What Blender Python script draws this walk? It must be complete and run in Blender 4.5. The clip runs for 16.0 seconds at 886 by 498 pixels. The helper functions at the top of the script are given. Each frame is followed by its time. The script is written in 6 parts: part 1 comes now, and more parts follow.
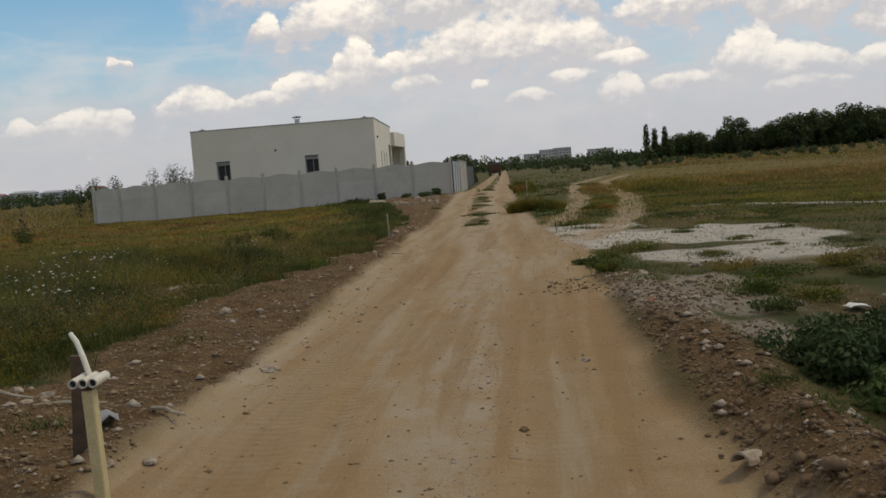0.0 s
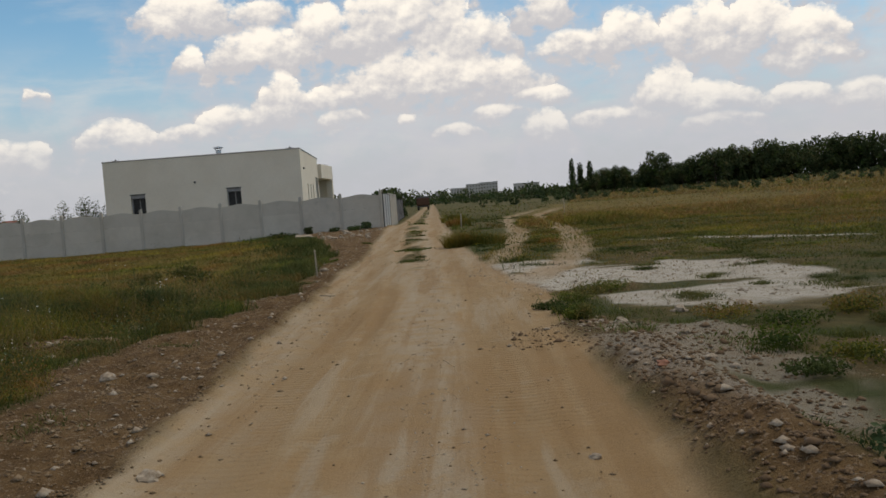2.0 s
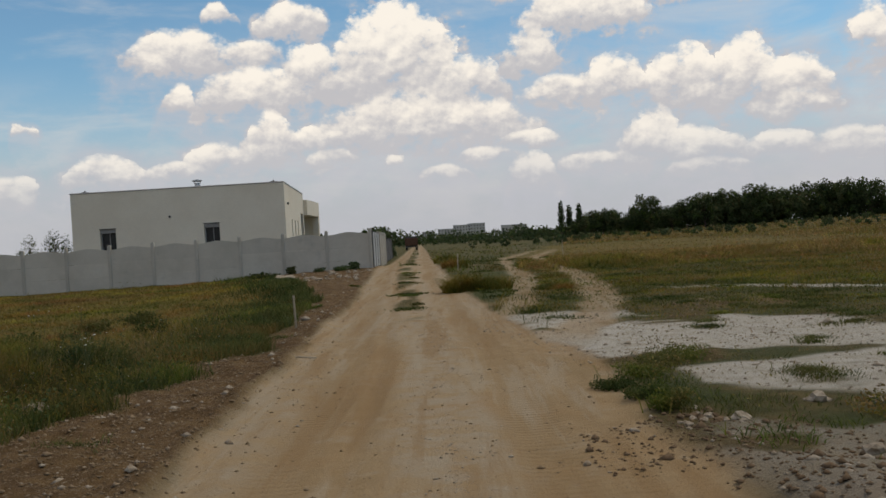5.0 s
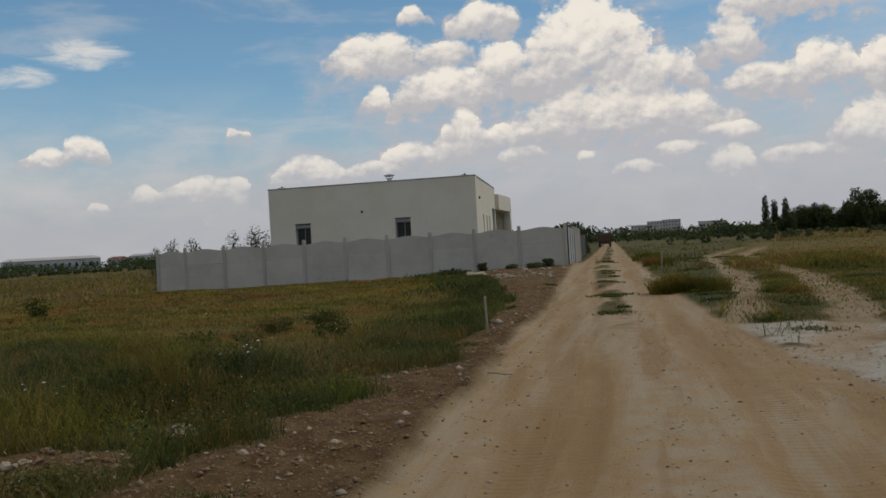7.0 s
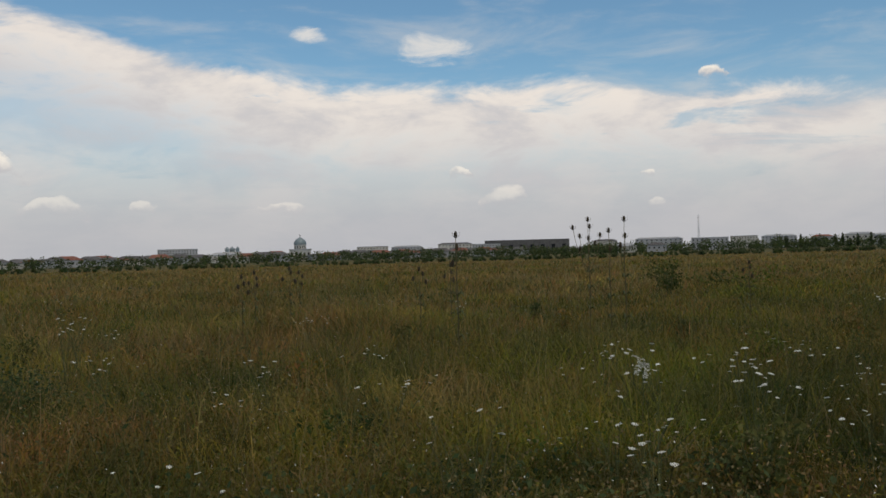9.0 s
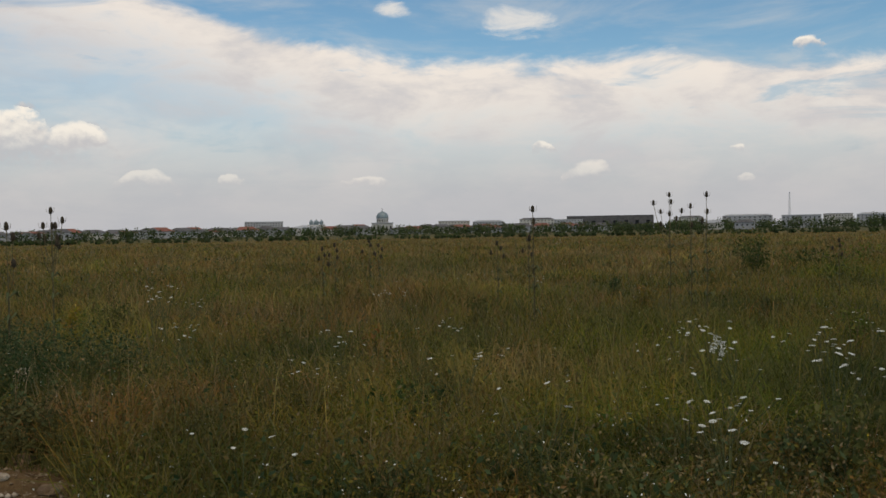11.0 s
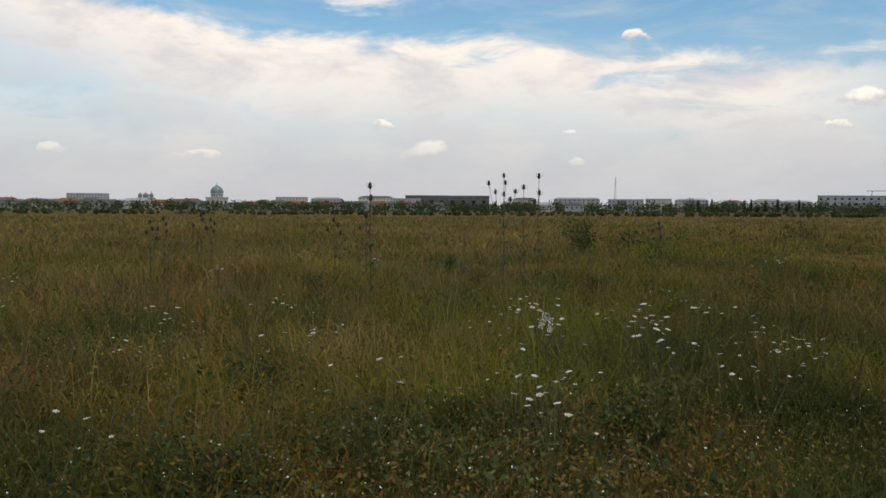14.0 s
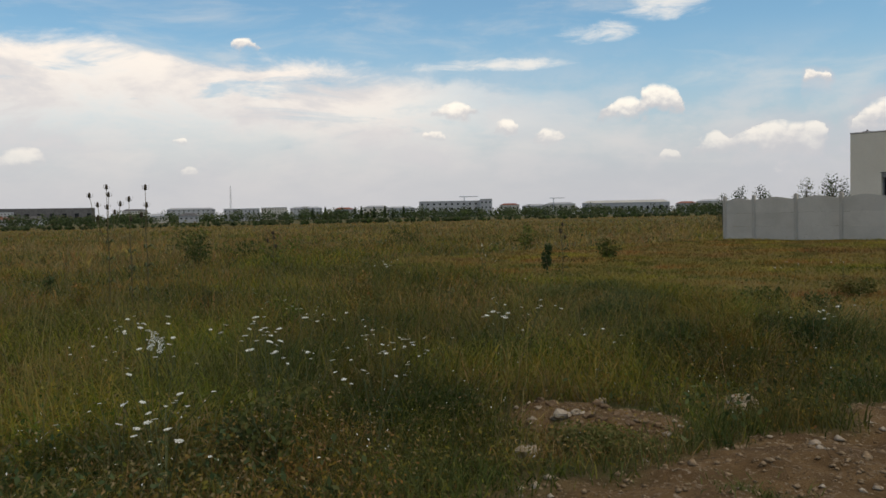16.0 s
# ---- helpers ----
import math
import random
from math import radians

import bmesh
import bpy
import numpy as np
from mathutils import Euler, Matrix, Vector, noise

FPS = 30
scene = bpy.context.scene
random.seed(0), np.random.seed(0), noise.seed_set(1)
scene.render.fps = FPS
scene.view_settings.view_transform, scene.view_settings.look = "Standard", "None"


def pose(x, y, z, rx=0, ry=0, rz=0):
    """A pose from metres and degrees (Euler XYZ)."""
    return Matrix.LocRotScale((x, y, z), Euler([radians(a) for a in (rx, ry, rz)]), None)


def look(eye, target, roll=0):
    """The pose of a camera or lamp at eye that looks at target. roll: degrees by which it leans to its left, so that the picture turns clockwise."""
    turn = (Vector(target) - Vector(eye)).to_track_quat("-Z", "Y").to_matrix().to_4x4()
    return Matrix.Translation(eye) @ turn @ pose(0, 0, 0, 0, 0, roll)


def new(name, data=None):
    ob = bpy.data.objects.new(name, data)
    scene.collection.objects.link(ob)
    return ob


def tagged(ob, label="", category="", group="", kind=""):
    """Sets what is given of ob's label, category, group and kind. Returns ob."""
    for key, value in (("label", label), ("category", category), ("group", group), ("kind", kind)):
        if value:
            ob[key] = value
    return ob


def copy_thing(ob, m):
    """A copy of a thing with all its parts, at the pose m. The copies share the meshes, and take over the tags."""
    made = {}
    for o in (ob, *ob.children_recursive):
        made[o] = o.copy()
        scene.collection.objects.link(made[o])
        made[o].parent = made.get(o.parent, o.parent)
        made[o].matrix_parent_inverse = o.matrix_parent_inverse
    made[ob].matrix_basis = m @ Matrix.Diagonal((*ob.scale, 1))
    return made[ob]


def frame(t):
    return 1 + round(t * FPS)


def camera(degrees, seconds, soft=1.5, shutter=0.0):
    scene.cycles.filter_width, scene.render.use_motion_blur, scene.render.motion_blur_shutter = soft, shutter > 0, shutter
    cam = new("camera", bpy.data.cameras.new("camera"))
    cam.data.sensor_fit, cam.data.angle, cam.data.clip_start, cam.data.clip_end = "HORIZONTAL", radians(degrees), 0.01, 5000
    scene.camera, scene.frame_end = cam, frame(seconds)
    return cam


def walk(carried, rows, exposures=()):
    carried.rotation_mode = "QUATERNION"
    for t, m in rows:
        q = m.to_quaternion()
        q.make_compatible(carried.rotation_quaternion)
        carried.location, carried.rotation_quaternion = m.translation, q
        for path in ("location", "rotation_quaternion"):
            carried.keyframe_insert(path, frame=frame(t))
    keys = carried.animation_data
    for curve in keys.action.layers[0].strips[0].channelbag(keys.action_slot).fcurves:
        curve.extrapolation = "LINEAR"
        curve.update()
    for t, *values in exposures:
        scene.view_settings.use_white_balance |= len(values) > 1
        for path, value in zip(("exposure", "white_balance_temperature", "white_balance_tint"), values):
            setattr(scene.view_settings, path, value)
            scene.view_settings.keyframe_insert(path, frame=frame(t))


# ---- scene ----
cam = camera(52.9, 16.0, soft=1.6)
PATH = [
    (0, (4.298, 0.625, 1.577), (4.089, 2.606, 1.403), -4.2),
    (0.5, (4.157, 1.115, 1.559), (4.022, 3.101, 1.368), -4.4),
    (1, (4.084, 1.588, 1.55), (3.99, 3.578, 1.379), -4.6),
    (1.5, (4.03, 2.079, 1.547), (3.981, 4.074, 1.415), -4.6),
    (2, (3.941, 2.693, 1.527), (3.899, 4.69, 1.417), -4.2),
    (2.5, (3.9, 3.274, 1.527), (3.901, 5.273, 1.455), -4.7),
    (3, (3.799, 3.834, 1.517), (3.792, 5.833, 1.433), -4.1),
    (3.5, (3.752, 4.376, 1.502), (3.726, 6.375, 1.433), -4.3),
    (6, (3.321, 7.224, 1.472), (3.326, 9.224, 1.475), -2.9),
    (6.5, (3.243, 7.776, 1.46), (3.232, 9.776, 1.471), -3.3),
    (6.7, (3.211, 7.974, 1.461), (3.168, 9.973, 1.457), -3.2),
    (7, (3.143, 8.211, 1.456), (2.715, 10.164, 1.452), -3.2),
    (7.2, (3.09, 8.334, 1.453), (2.289, 10.167, 1.425), -3.7),
    (7.5, (2.987, 8.514, 1.455), (1.647, 9.998, 1.437), -4.1),
    (8, (2.837, 8.673, 1.473), (1.052, 9.576, 1.473), -4.1),
    (8.5, (2.738, 8.758, 1.471), (0.827, 9.347, 1.475), -2.2),
    (9, (2.749, 8.812, 1.487), (0.8, 9.259, 1.497), -1.5),
    (9.5, (2.775, 8.843, 1.485), (0.817, 9.253, 1.491), -1.5),
    (10, (2.787, 8.852, 1.481), (0.812, 9.164, 1.479), -1.5),
    (12.5, (2.782, 8.874, 1.472), (0.799, 9.128, 1.415), -0.5),
    (13, (2.788, 8.868, 1.471), (0.801, 9.098, 1.436), -0.4),
    (13.5, (2.78, 8.865, 1.454), (0.797, 9.124, 1.433), 0.0),
    (14, (2.729, 8.896, 1.457), (0.829, 9.515, 1.363), 0.4),
    (14.5, (2.696, 8.937, 1.456), (1.017, 10.017, 1.33), 0.6),
    (15, (2.689, 8.973, 1.458), (1.134, 10.229, 1.372), -0.9),
    (15.5, (2.7, 8.977, 1.475), (1.21, 10.309, 1.381), -1.1),
    (16, (2.694, 8.976, 1.477), (1.216, 10.32, 1.399), -1.0),
]
walk(cam, [(t, look(eye, target, roll)) for t, eye, target, roll in PATH],
     exposures=[(0.0, 0.05, 7500, 10), (2.5, 0.02, 7400, 10), (3.0, -0.1, 7400, 10), (3.5, -0.06, 7400, 10), (6.5, -0.12, 7300, 10), (7.0, -0.25, 7300, 10), (7.5, 0.08, 7200, 10), (9.0, -0.16, 7350, 10), (10.2, -0.15, 7400, 10), (12.3, -0.05, 7550, 10), (13.4, -0.02, 7550, 10), (14.0, 0.12, 7400, 10), (14.5, 0.16, 7400, 10), (15.0, 0.06, 7300, 10), (16.0, 0.1, 7450, 10)])

# ---- world, sun ----
SUN_EL, SUN_AZ = radians(58), radians(75)      # azimuth clockwise from +y


class Nodes:
    """Short forms for building node trees."""

    def __init__(self, tree):
        self.tree = tree
        self.nodes, self.links = tree.nodes, tree.links

    def put(self, socket, value):
        if isinstance(value, bpy.types.NodeSocket):
            self.links.new(value, socket)
        else:
            socket.default_value = value

    def math(self, op, a, b=0.0, c=0.0, clamp=False):
        n = self.nodes.new("ShaderNodeMath")
        n.operation, n.use_clamp = op, clamp
        for i, v in enumerate((a, b, c)):
            self.put(n.inputs[i], v)
        return n.outputs[0]

    def smooth(self, v, lo, hi, to0=0.0, to1=1.0):
        n = self.nodes.new("ShaderNodeMapRange")
        n.interpolation_type = 'SMOOTHSTEP'
        for i, x in enumerate((v, lo, hi, to0, to1)):
            self.put(n.inputs[i], x)
        return n.outputs[0]

    def mix(self, f, a, b, kind='MIX'):
        n = self.nodes.new("ShaderNodeMix")
        n.data_type, n.blend_type = 'RGBA', kind
        self.put(n.inputs[0], f)
        for i, v in ((6, a), (7, b)):
            self.put(n.inputs[i], v if isinstance(v, bpy.types.NodeSocket) else (*v, 1.0))
        return n.outputs[2]

    def noise(self, vec, scale, detail=4.0, rough=0.55, distort=0.0):
        n = self.nodes.new("ShaderNodeTexNoise")
        if vec is not None:
            self.links.new(vec, n.inputs["Vector"])
        n.inputs["Scale"].default_value, n.inputs["Detail"].default_value = scale, detail
        n.inputs["Roughness"].default_value, n.inputs["Distortion"].default_value = rough, distort
        return n.outputs[0]

    def billow(self, vec, scale):
        """Rounded heaps, 1 at their middles."""
        n = self.nodes.new("ShaderNodeTexVoronoi")
        n.feature, n.normalize = 'F1', True
        self.links.new(vec, n.inputs["Vector"])
        n.inputs["Scale"].default_value, n.inputs["Detail"].default_value = scale, 3.0
        n.inputs["Roughness"].default_value, n.inputs["Lacunarity"].default_value = 0.5, 2.3
        return self.math('SUBTRACT', 1.0, n.outputs["Distance"])

    def combine(self, x, y, z):
        n = self.nodes.new("ShaderNodeCombineXYZ")
        for i, v in enumerate((x, y, z)):
            self.put(n.inputs[i], v)
        return n.outputs[0]

    def attribute(self, name, output="Fac"):
        n = self.nodes.new("ShaderNodeAttribute")
        n.attribute_name = name
        return n.outputs[output]


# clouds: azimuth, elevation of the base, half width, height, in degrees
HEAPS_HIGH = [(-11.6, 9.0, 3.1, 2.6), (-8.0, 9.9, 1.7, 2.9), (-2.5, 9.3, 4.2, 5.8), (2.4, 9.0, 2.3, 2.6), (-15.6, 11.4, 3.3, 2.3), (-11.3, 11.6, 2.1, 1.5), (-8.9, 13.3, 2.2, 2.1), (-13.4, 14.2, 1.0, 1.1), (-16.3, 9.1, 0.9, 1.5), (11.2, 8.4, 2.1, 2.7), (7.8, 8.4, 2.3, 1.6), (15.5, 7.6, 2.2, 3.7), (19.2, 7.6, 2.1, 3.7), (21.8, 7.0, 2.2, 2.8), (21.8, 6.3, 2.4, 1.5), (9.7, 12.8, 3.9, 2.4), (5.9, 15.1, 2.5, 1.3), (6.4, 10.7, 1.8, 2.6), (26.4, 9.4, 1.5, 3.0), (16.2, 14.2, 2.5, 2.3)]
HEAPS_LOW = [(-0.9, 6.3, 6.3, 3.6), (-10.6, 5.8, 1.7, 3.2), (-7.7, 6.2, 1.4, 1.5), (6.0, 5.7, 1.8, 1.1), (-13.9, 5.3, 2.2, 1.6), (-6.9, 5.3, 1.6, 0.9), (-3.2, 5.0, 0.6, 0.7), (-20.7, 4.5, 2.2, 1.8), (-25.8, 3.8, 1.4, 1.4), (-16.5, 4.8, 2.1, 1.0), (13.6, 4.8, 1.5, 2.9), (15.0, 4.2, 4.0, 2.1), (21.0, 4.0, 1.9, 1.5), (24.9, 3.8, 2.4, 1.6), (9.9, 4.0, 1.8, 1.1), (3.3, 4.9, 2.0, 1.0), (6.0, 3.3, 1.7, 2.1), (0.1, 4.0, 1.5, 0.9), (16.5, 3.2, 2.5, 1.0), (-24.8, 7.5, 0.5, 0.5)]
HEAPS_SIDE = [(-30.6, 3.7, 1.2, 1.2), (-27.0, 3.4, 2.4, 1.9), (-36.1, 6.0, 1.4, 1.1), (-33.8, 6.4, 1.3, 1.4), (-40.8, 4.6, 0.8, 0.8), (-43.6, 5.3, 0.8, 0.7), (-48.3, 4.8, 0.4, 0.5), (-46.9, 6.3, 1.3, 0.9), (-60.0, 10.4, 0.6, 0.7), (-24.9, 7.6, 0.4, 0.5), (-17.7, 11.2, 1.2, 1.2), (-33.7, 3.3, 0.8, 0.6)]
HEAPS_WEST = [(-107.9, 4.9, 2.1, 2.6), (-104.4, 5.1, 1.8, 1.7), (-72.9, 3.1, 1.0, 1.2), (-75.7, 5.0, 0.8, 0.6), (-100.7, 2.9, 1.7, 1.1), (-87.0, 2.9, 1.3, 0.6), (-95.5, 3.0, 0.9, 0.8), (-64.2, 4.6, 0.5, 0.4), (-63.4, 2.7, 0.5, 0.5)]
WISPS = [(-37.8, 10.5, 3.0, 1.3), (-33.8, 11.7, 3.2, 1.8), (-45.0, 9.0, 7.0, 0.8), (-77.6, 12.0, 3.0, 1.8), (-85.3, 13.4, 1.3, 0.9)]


def build_world():
    world = bpy.data.worlds.new("world")
    scene.world = world
    world.use_nodes = True
    k = Nodes(world.node_tree)
    background = world.node_tree.nodes["Background"]
    sky = k.nodes.new("ShaderNodeTexSky")
    sky.sky_type, sky.sun_disc = 'NISHITA', False
    sky.sun_elevation, sky.sun_rotation = SUN_EL, SUN_AZ
    sky.air_density, sky.dust_density, sky.ozone_density = 1.0, 0.6, 1.5
    blue = k.mix(1.0, sky.outputs[0], (0.082, 0.118, 0.134), 'MULTIPLY')
    coord = k.nodes.new("ShaderNodeTexCoord")
    sep = k.nodes.new("ShaderNodeSeparateXYZ")
    k.links.new(coord.outputs["Generated"], sep.inputs[0])
    x, y, z = sep.outputs
    u = k.math('MULTIPLY', k.math('ARCTAN2', x, y), 57.2958)
    v = k.math('MULTIPLY', k.math('ARCSINE', z), 57.2958)
    flat = k.combine(u, k.math('MULTIPLY', v, 1.25), 0.0)
    # hazy air near the horizon
    haze = k.smooth(v, 12.0, 0.0, 0.0, 0.95)
    base = k.mix(haze, blue, (0.48, 0.515, 0.62))
    # soft milky patches low down
    milk = k.noise(k.combine(k.math('MULTIPLY', u, 0.55), v, 31.0), 0.30, 6.0, 0.6)
    base = k.mix(k.math('MULTIPLY', k.smooth(milk, 0.42, 0.66), k.smooth(v, 12.0, 4.0, 0.0, 0.5)), base, (0.68, 0.685, 0.755))
    # thin high veil
    streak = k.noise(k.combine(k.math('MULTIPLY', u, 0.25), v, 3.0), 0.33, 6.0, 0.6, 0.4)
    veil = k.math('MULTIPLY', k.smooth(streak, 0.47, 0.75), 0.4)
    base = k.mix(veil, base, (0.74, 0.75, 0.78))
    # broad bank of altostratus to the west
    wav = k.noise(k.combine(k.math('MULTIPLY', u, 0.4), v, 8.0), 0.35, 7.0, 0.6, 0.3)
    top = k.math('ADD', k.math('ADD', k.math('MULTIPLY', k.math('MAXIMUM', k.math('SUBTRACT', -84.0, u), 0.0), 0.24), 10.6),
                 k.math('MULTIPLY', k.math('SUBTRACT', wav, 0.5), 5.0))
    top = k.math('SUBTRACT', top, k.math('MULTIPLY', k.math('MAXIMUM', k.math('ADD', u, 66.0), 0.0), 0.10))
    bank = k.math('MULTIPLY', k.smooth(k.math('SUBTRACT', top, v), -0.3, 1.1), k.smooth(k.math('ADD', u, k.math('MULTIPLY', wav, 16.0)), -28.0, -46.0))
    thin = k.smooth(k.math('ADD', k.math('SUBTRACT', top, v), k.math('MULTIPLY', k.math('SUBTRACT', wav, 0.5), 8.0)), 2.0, 7.0, 0.95, 0.30)
    gap = k.smooth(k.noise(k.combine(k.math('MULTIPLY', u, 0.22), v, 15.0), 0.42, 5.0, 0.6, 0.6), 0.56, 0.68, 1.0, 0.35)
    base = k.mix(k.math('MULTIPLY', k.math('MULTIPLY', bank, gap), thin), base, k.mix(k.smooth(wav, 0.35, 0.62), (0.66, 0.675, 0.75), (0.93, 0.90, 0.905)))
    # murky air along the horizon
    base = k.mix(k.smooth(v, 7.0, 0.0, 0.0, 0.75), base, (0.49, 0.535, 0.635))
    # thin wisps under the blue
    fray = k.noise(k.combine(k.math('MULTIPLY', u, 0.5), k.math('MULTIPLY', v, 1.6), 12.0), 0.55, 7.0, 0.65, 0.5)
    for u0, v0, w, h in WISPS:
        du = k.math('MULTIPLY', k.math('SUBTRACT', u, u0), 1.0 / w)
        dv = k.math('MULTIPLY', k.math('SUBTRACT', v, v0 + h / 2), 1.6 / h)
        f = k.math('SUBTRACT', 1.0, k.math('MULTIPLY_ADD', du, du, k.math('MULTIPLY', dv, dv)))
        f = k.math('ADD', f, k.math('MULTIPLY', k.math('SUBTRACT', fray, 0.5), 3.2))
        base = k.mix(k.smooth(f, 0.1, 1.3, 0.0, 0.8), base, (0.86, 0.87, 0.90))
    # cumulus heaps: billows on top, soft shaded bases
    n1 = k.noise(flat, 0.55, 8.0, 0.6)
    puff = k.billow(flat, 0.62)
    above = k.billow(k.combine(k.math('SUBTRACT', u, 0.12), k.math('MULTIPLY', k.math('ADD', v, 0.30), 1.25), 0.0), 0.62)
    warp = k.noise(k.combine(u, v, 7.0), 0.45, 4.0)
    uu = k.math('ADD', u, k.math('MULTIPLY', k.math('SUBTRACT', warp, 0.5), 3.0))
    vv = k.math('ADD', v, k.math('MULTIPLY', k.math('SUBTRACT', n1, 0.5), 0.9))
    rough = k.math('ADD', k.math('MULTIPLY', k.math('SUBTRACT', puff, 0.60), 1.6), k.math('MULTIPLY', k.math('SUBTRACT', n1, 0.5), 2.4))
    dens, weight, lift = -3.0, 0.0001, 0.0
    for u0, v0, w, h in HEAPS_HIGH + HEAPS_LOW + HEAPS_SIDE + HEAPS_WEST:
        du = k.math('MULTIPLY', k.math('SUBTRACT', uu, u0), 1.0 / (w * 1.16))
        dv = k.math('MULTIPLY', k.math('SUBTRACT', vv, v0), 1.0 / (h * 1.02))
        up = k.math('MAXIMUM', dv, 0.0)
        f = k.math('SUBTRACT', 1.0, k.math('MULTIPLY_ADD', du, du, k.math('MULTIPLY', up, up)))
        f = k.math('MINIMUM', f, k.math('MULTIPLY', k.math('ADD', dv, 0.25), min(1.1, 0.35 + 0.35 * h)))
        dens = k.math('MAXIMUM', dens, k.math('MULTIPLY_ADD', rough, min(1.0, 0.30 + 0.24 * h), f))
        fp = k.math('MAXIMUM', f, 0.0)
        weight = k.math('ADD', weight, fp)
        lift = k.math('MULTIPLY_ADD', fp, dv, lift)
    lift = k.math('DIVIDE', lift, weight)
    body = dens
    # broken cloud over the rest of the sky
    rest = k.math('MULTIPLY', k.smooth(k.noise(coord.outputs["Generated"], 3.2, 7.0, 0.6), 0.42, 0.56), k.smooth(v, 17.0, 24.0))
    mask = k.math('MAXIMUM', k.math('MULTIPLY', k.smooth(body, -0.02, 0.46), k.smooth(v, 2.0, 8.0, 0.32, 0.97)), k.math('MULTIPLY', rest, 0.9))
    emboss = k.math('MULTIPLY', k.math('SUBTRACT', puff, above), 1.5)
    lit = k.math('ADD', k.math('ADD', emboss, k.math('MULTIPLY', lift, 1.25)), k.math('MULTIPLY', k.math('SUBTRACT', n1, 0.5), 1.2))
    colour = k.mix(k.smooth(lit, 0.0, 1.0), (0.55, 0.575, 0.66), (1.0, 0.985, 0.97))
    # grey-lilac murk hanging under and between the heaps
    murk = k.math('MULTIPLY', k.smooth(k.math('ADD', dens, k.math('MULTIPLY', k.math('SUBTRACT', fray, 0.5), 2.0)), -1.2, 0.5, 0.0, 0.65), k.math('MULTIPLY', k.smooth(v, 15.0, 9.0), k.smooth(u, -34.0, -20.0)))
    base = k.mix(murk, base, (0.52, 0.56, 0.68))
    final = k.mix(mask, base, colour)
    # below the horizon: dull ground colour
    final = k.mix(k.smooth(v, -1.5, -0.5), (0.10, 0.09, 0.06), final)
    k.links.new(final, background.inputs[0])
    background.inputs[1].default_value = 0.97


build_world()
sun = new("sun", bpy.data.lights.new("sun", "SUN"))
sun.data.energy, sun.data.angle, sun.data.color = 1.3, radians(14), (1.0, 0.90, 0.74)
sun.matrix_world = look((60 * math.sin(SUN_AZ), 60 * math.cos(SUN_AZ), 96), (0, 0, 0))

# ---- materials ----


def material(name, rough=0.9, metal=0.0, spec=0.2):
    m = bpy.data.materials.new(name)
    m.use_nodes = True
    b = m.node_tree.nodes["Principled BSDF"]
    b.inputs["Roughness"].default_value, b.inputs["Metallic"].default_value = rough, metal
    b.inputs["Specular IOR Level"].default_value = spec
    return m, Nodes(m.node_tree), b


def bump(k, b, height, strength, dist):
    n = k.nodes.new("ShaderNodeBump")
    n.inputs["Strength"].default_value, n.inputs["Distance"].default_value = strength, dist
    k.links.new(height, n.inputs["Height"])
    k.links.new(n.outputs[0], b.inputs["Normal"])


def place(k):
    n = k.nodes.new("ShaderNodeNewGeometry")
    return n.outputs["Position"]


def surface(name, low, high, scale=6.0, rough=0.9, grain=0.3, fine=60.0, metal=0.0, spec=0.2, stain=None, local=False):
    """Two-scale mottled surface between two colours, with grain relief and an optional stain colour."""
    m, k, b = material(name, rough, metal, spec)
    if local:
        vec = k.nodes.new("ShaderNodeTexCoord").outputs["Object"]
    else:
        vec = place(k)
    big, small = k.noise(vec, scale, 5.0, 0.6), k.noise(vec, fine, 4.0, 0.65)
    col = k.mix(k.smooth(big, 0.3, 0.7), low, high)
    col = k.mix(k.math('MULTIPLY', k.smooth(small, 0.62, 0.3), 0.35), col, [c * 0.55 for c in low])
    if stain:
        s = k.noise(vec, scale * 0.45, 6.0, 0.7)
        col = k.mix(k.smooth(s, 0.56, 0.72, 0.0, 0.6), col, stain)
    info = k.nodes.new("ShaderNodeObjectInfo").outputs["Random"]
    col = k.mix(k.math('MULTIPLY', info, 0.22), col, [c * 0.6 for c in low])
    k.links.new(col, b.inputs["Base Color"])
    bump(k, b, k.math('ADD', small, big), grain, 0.01)
    return m


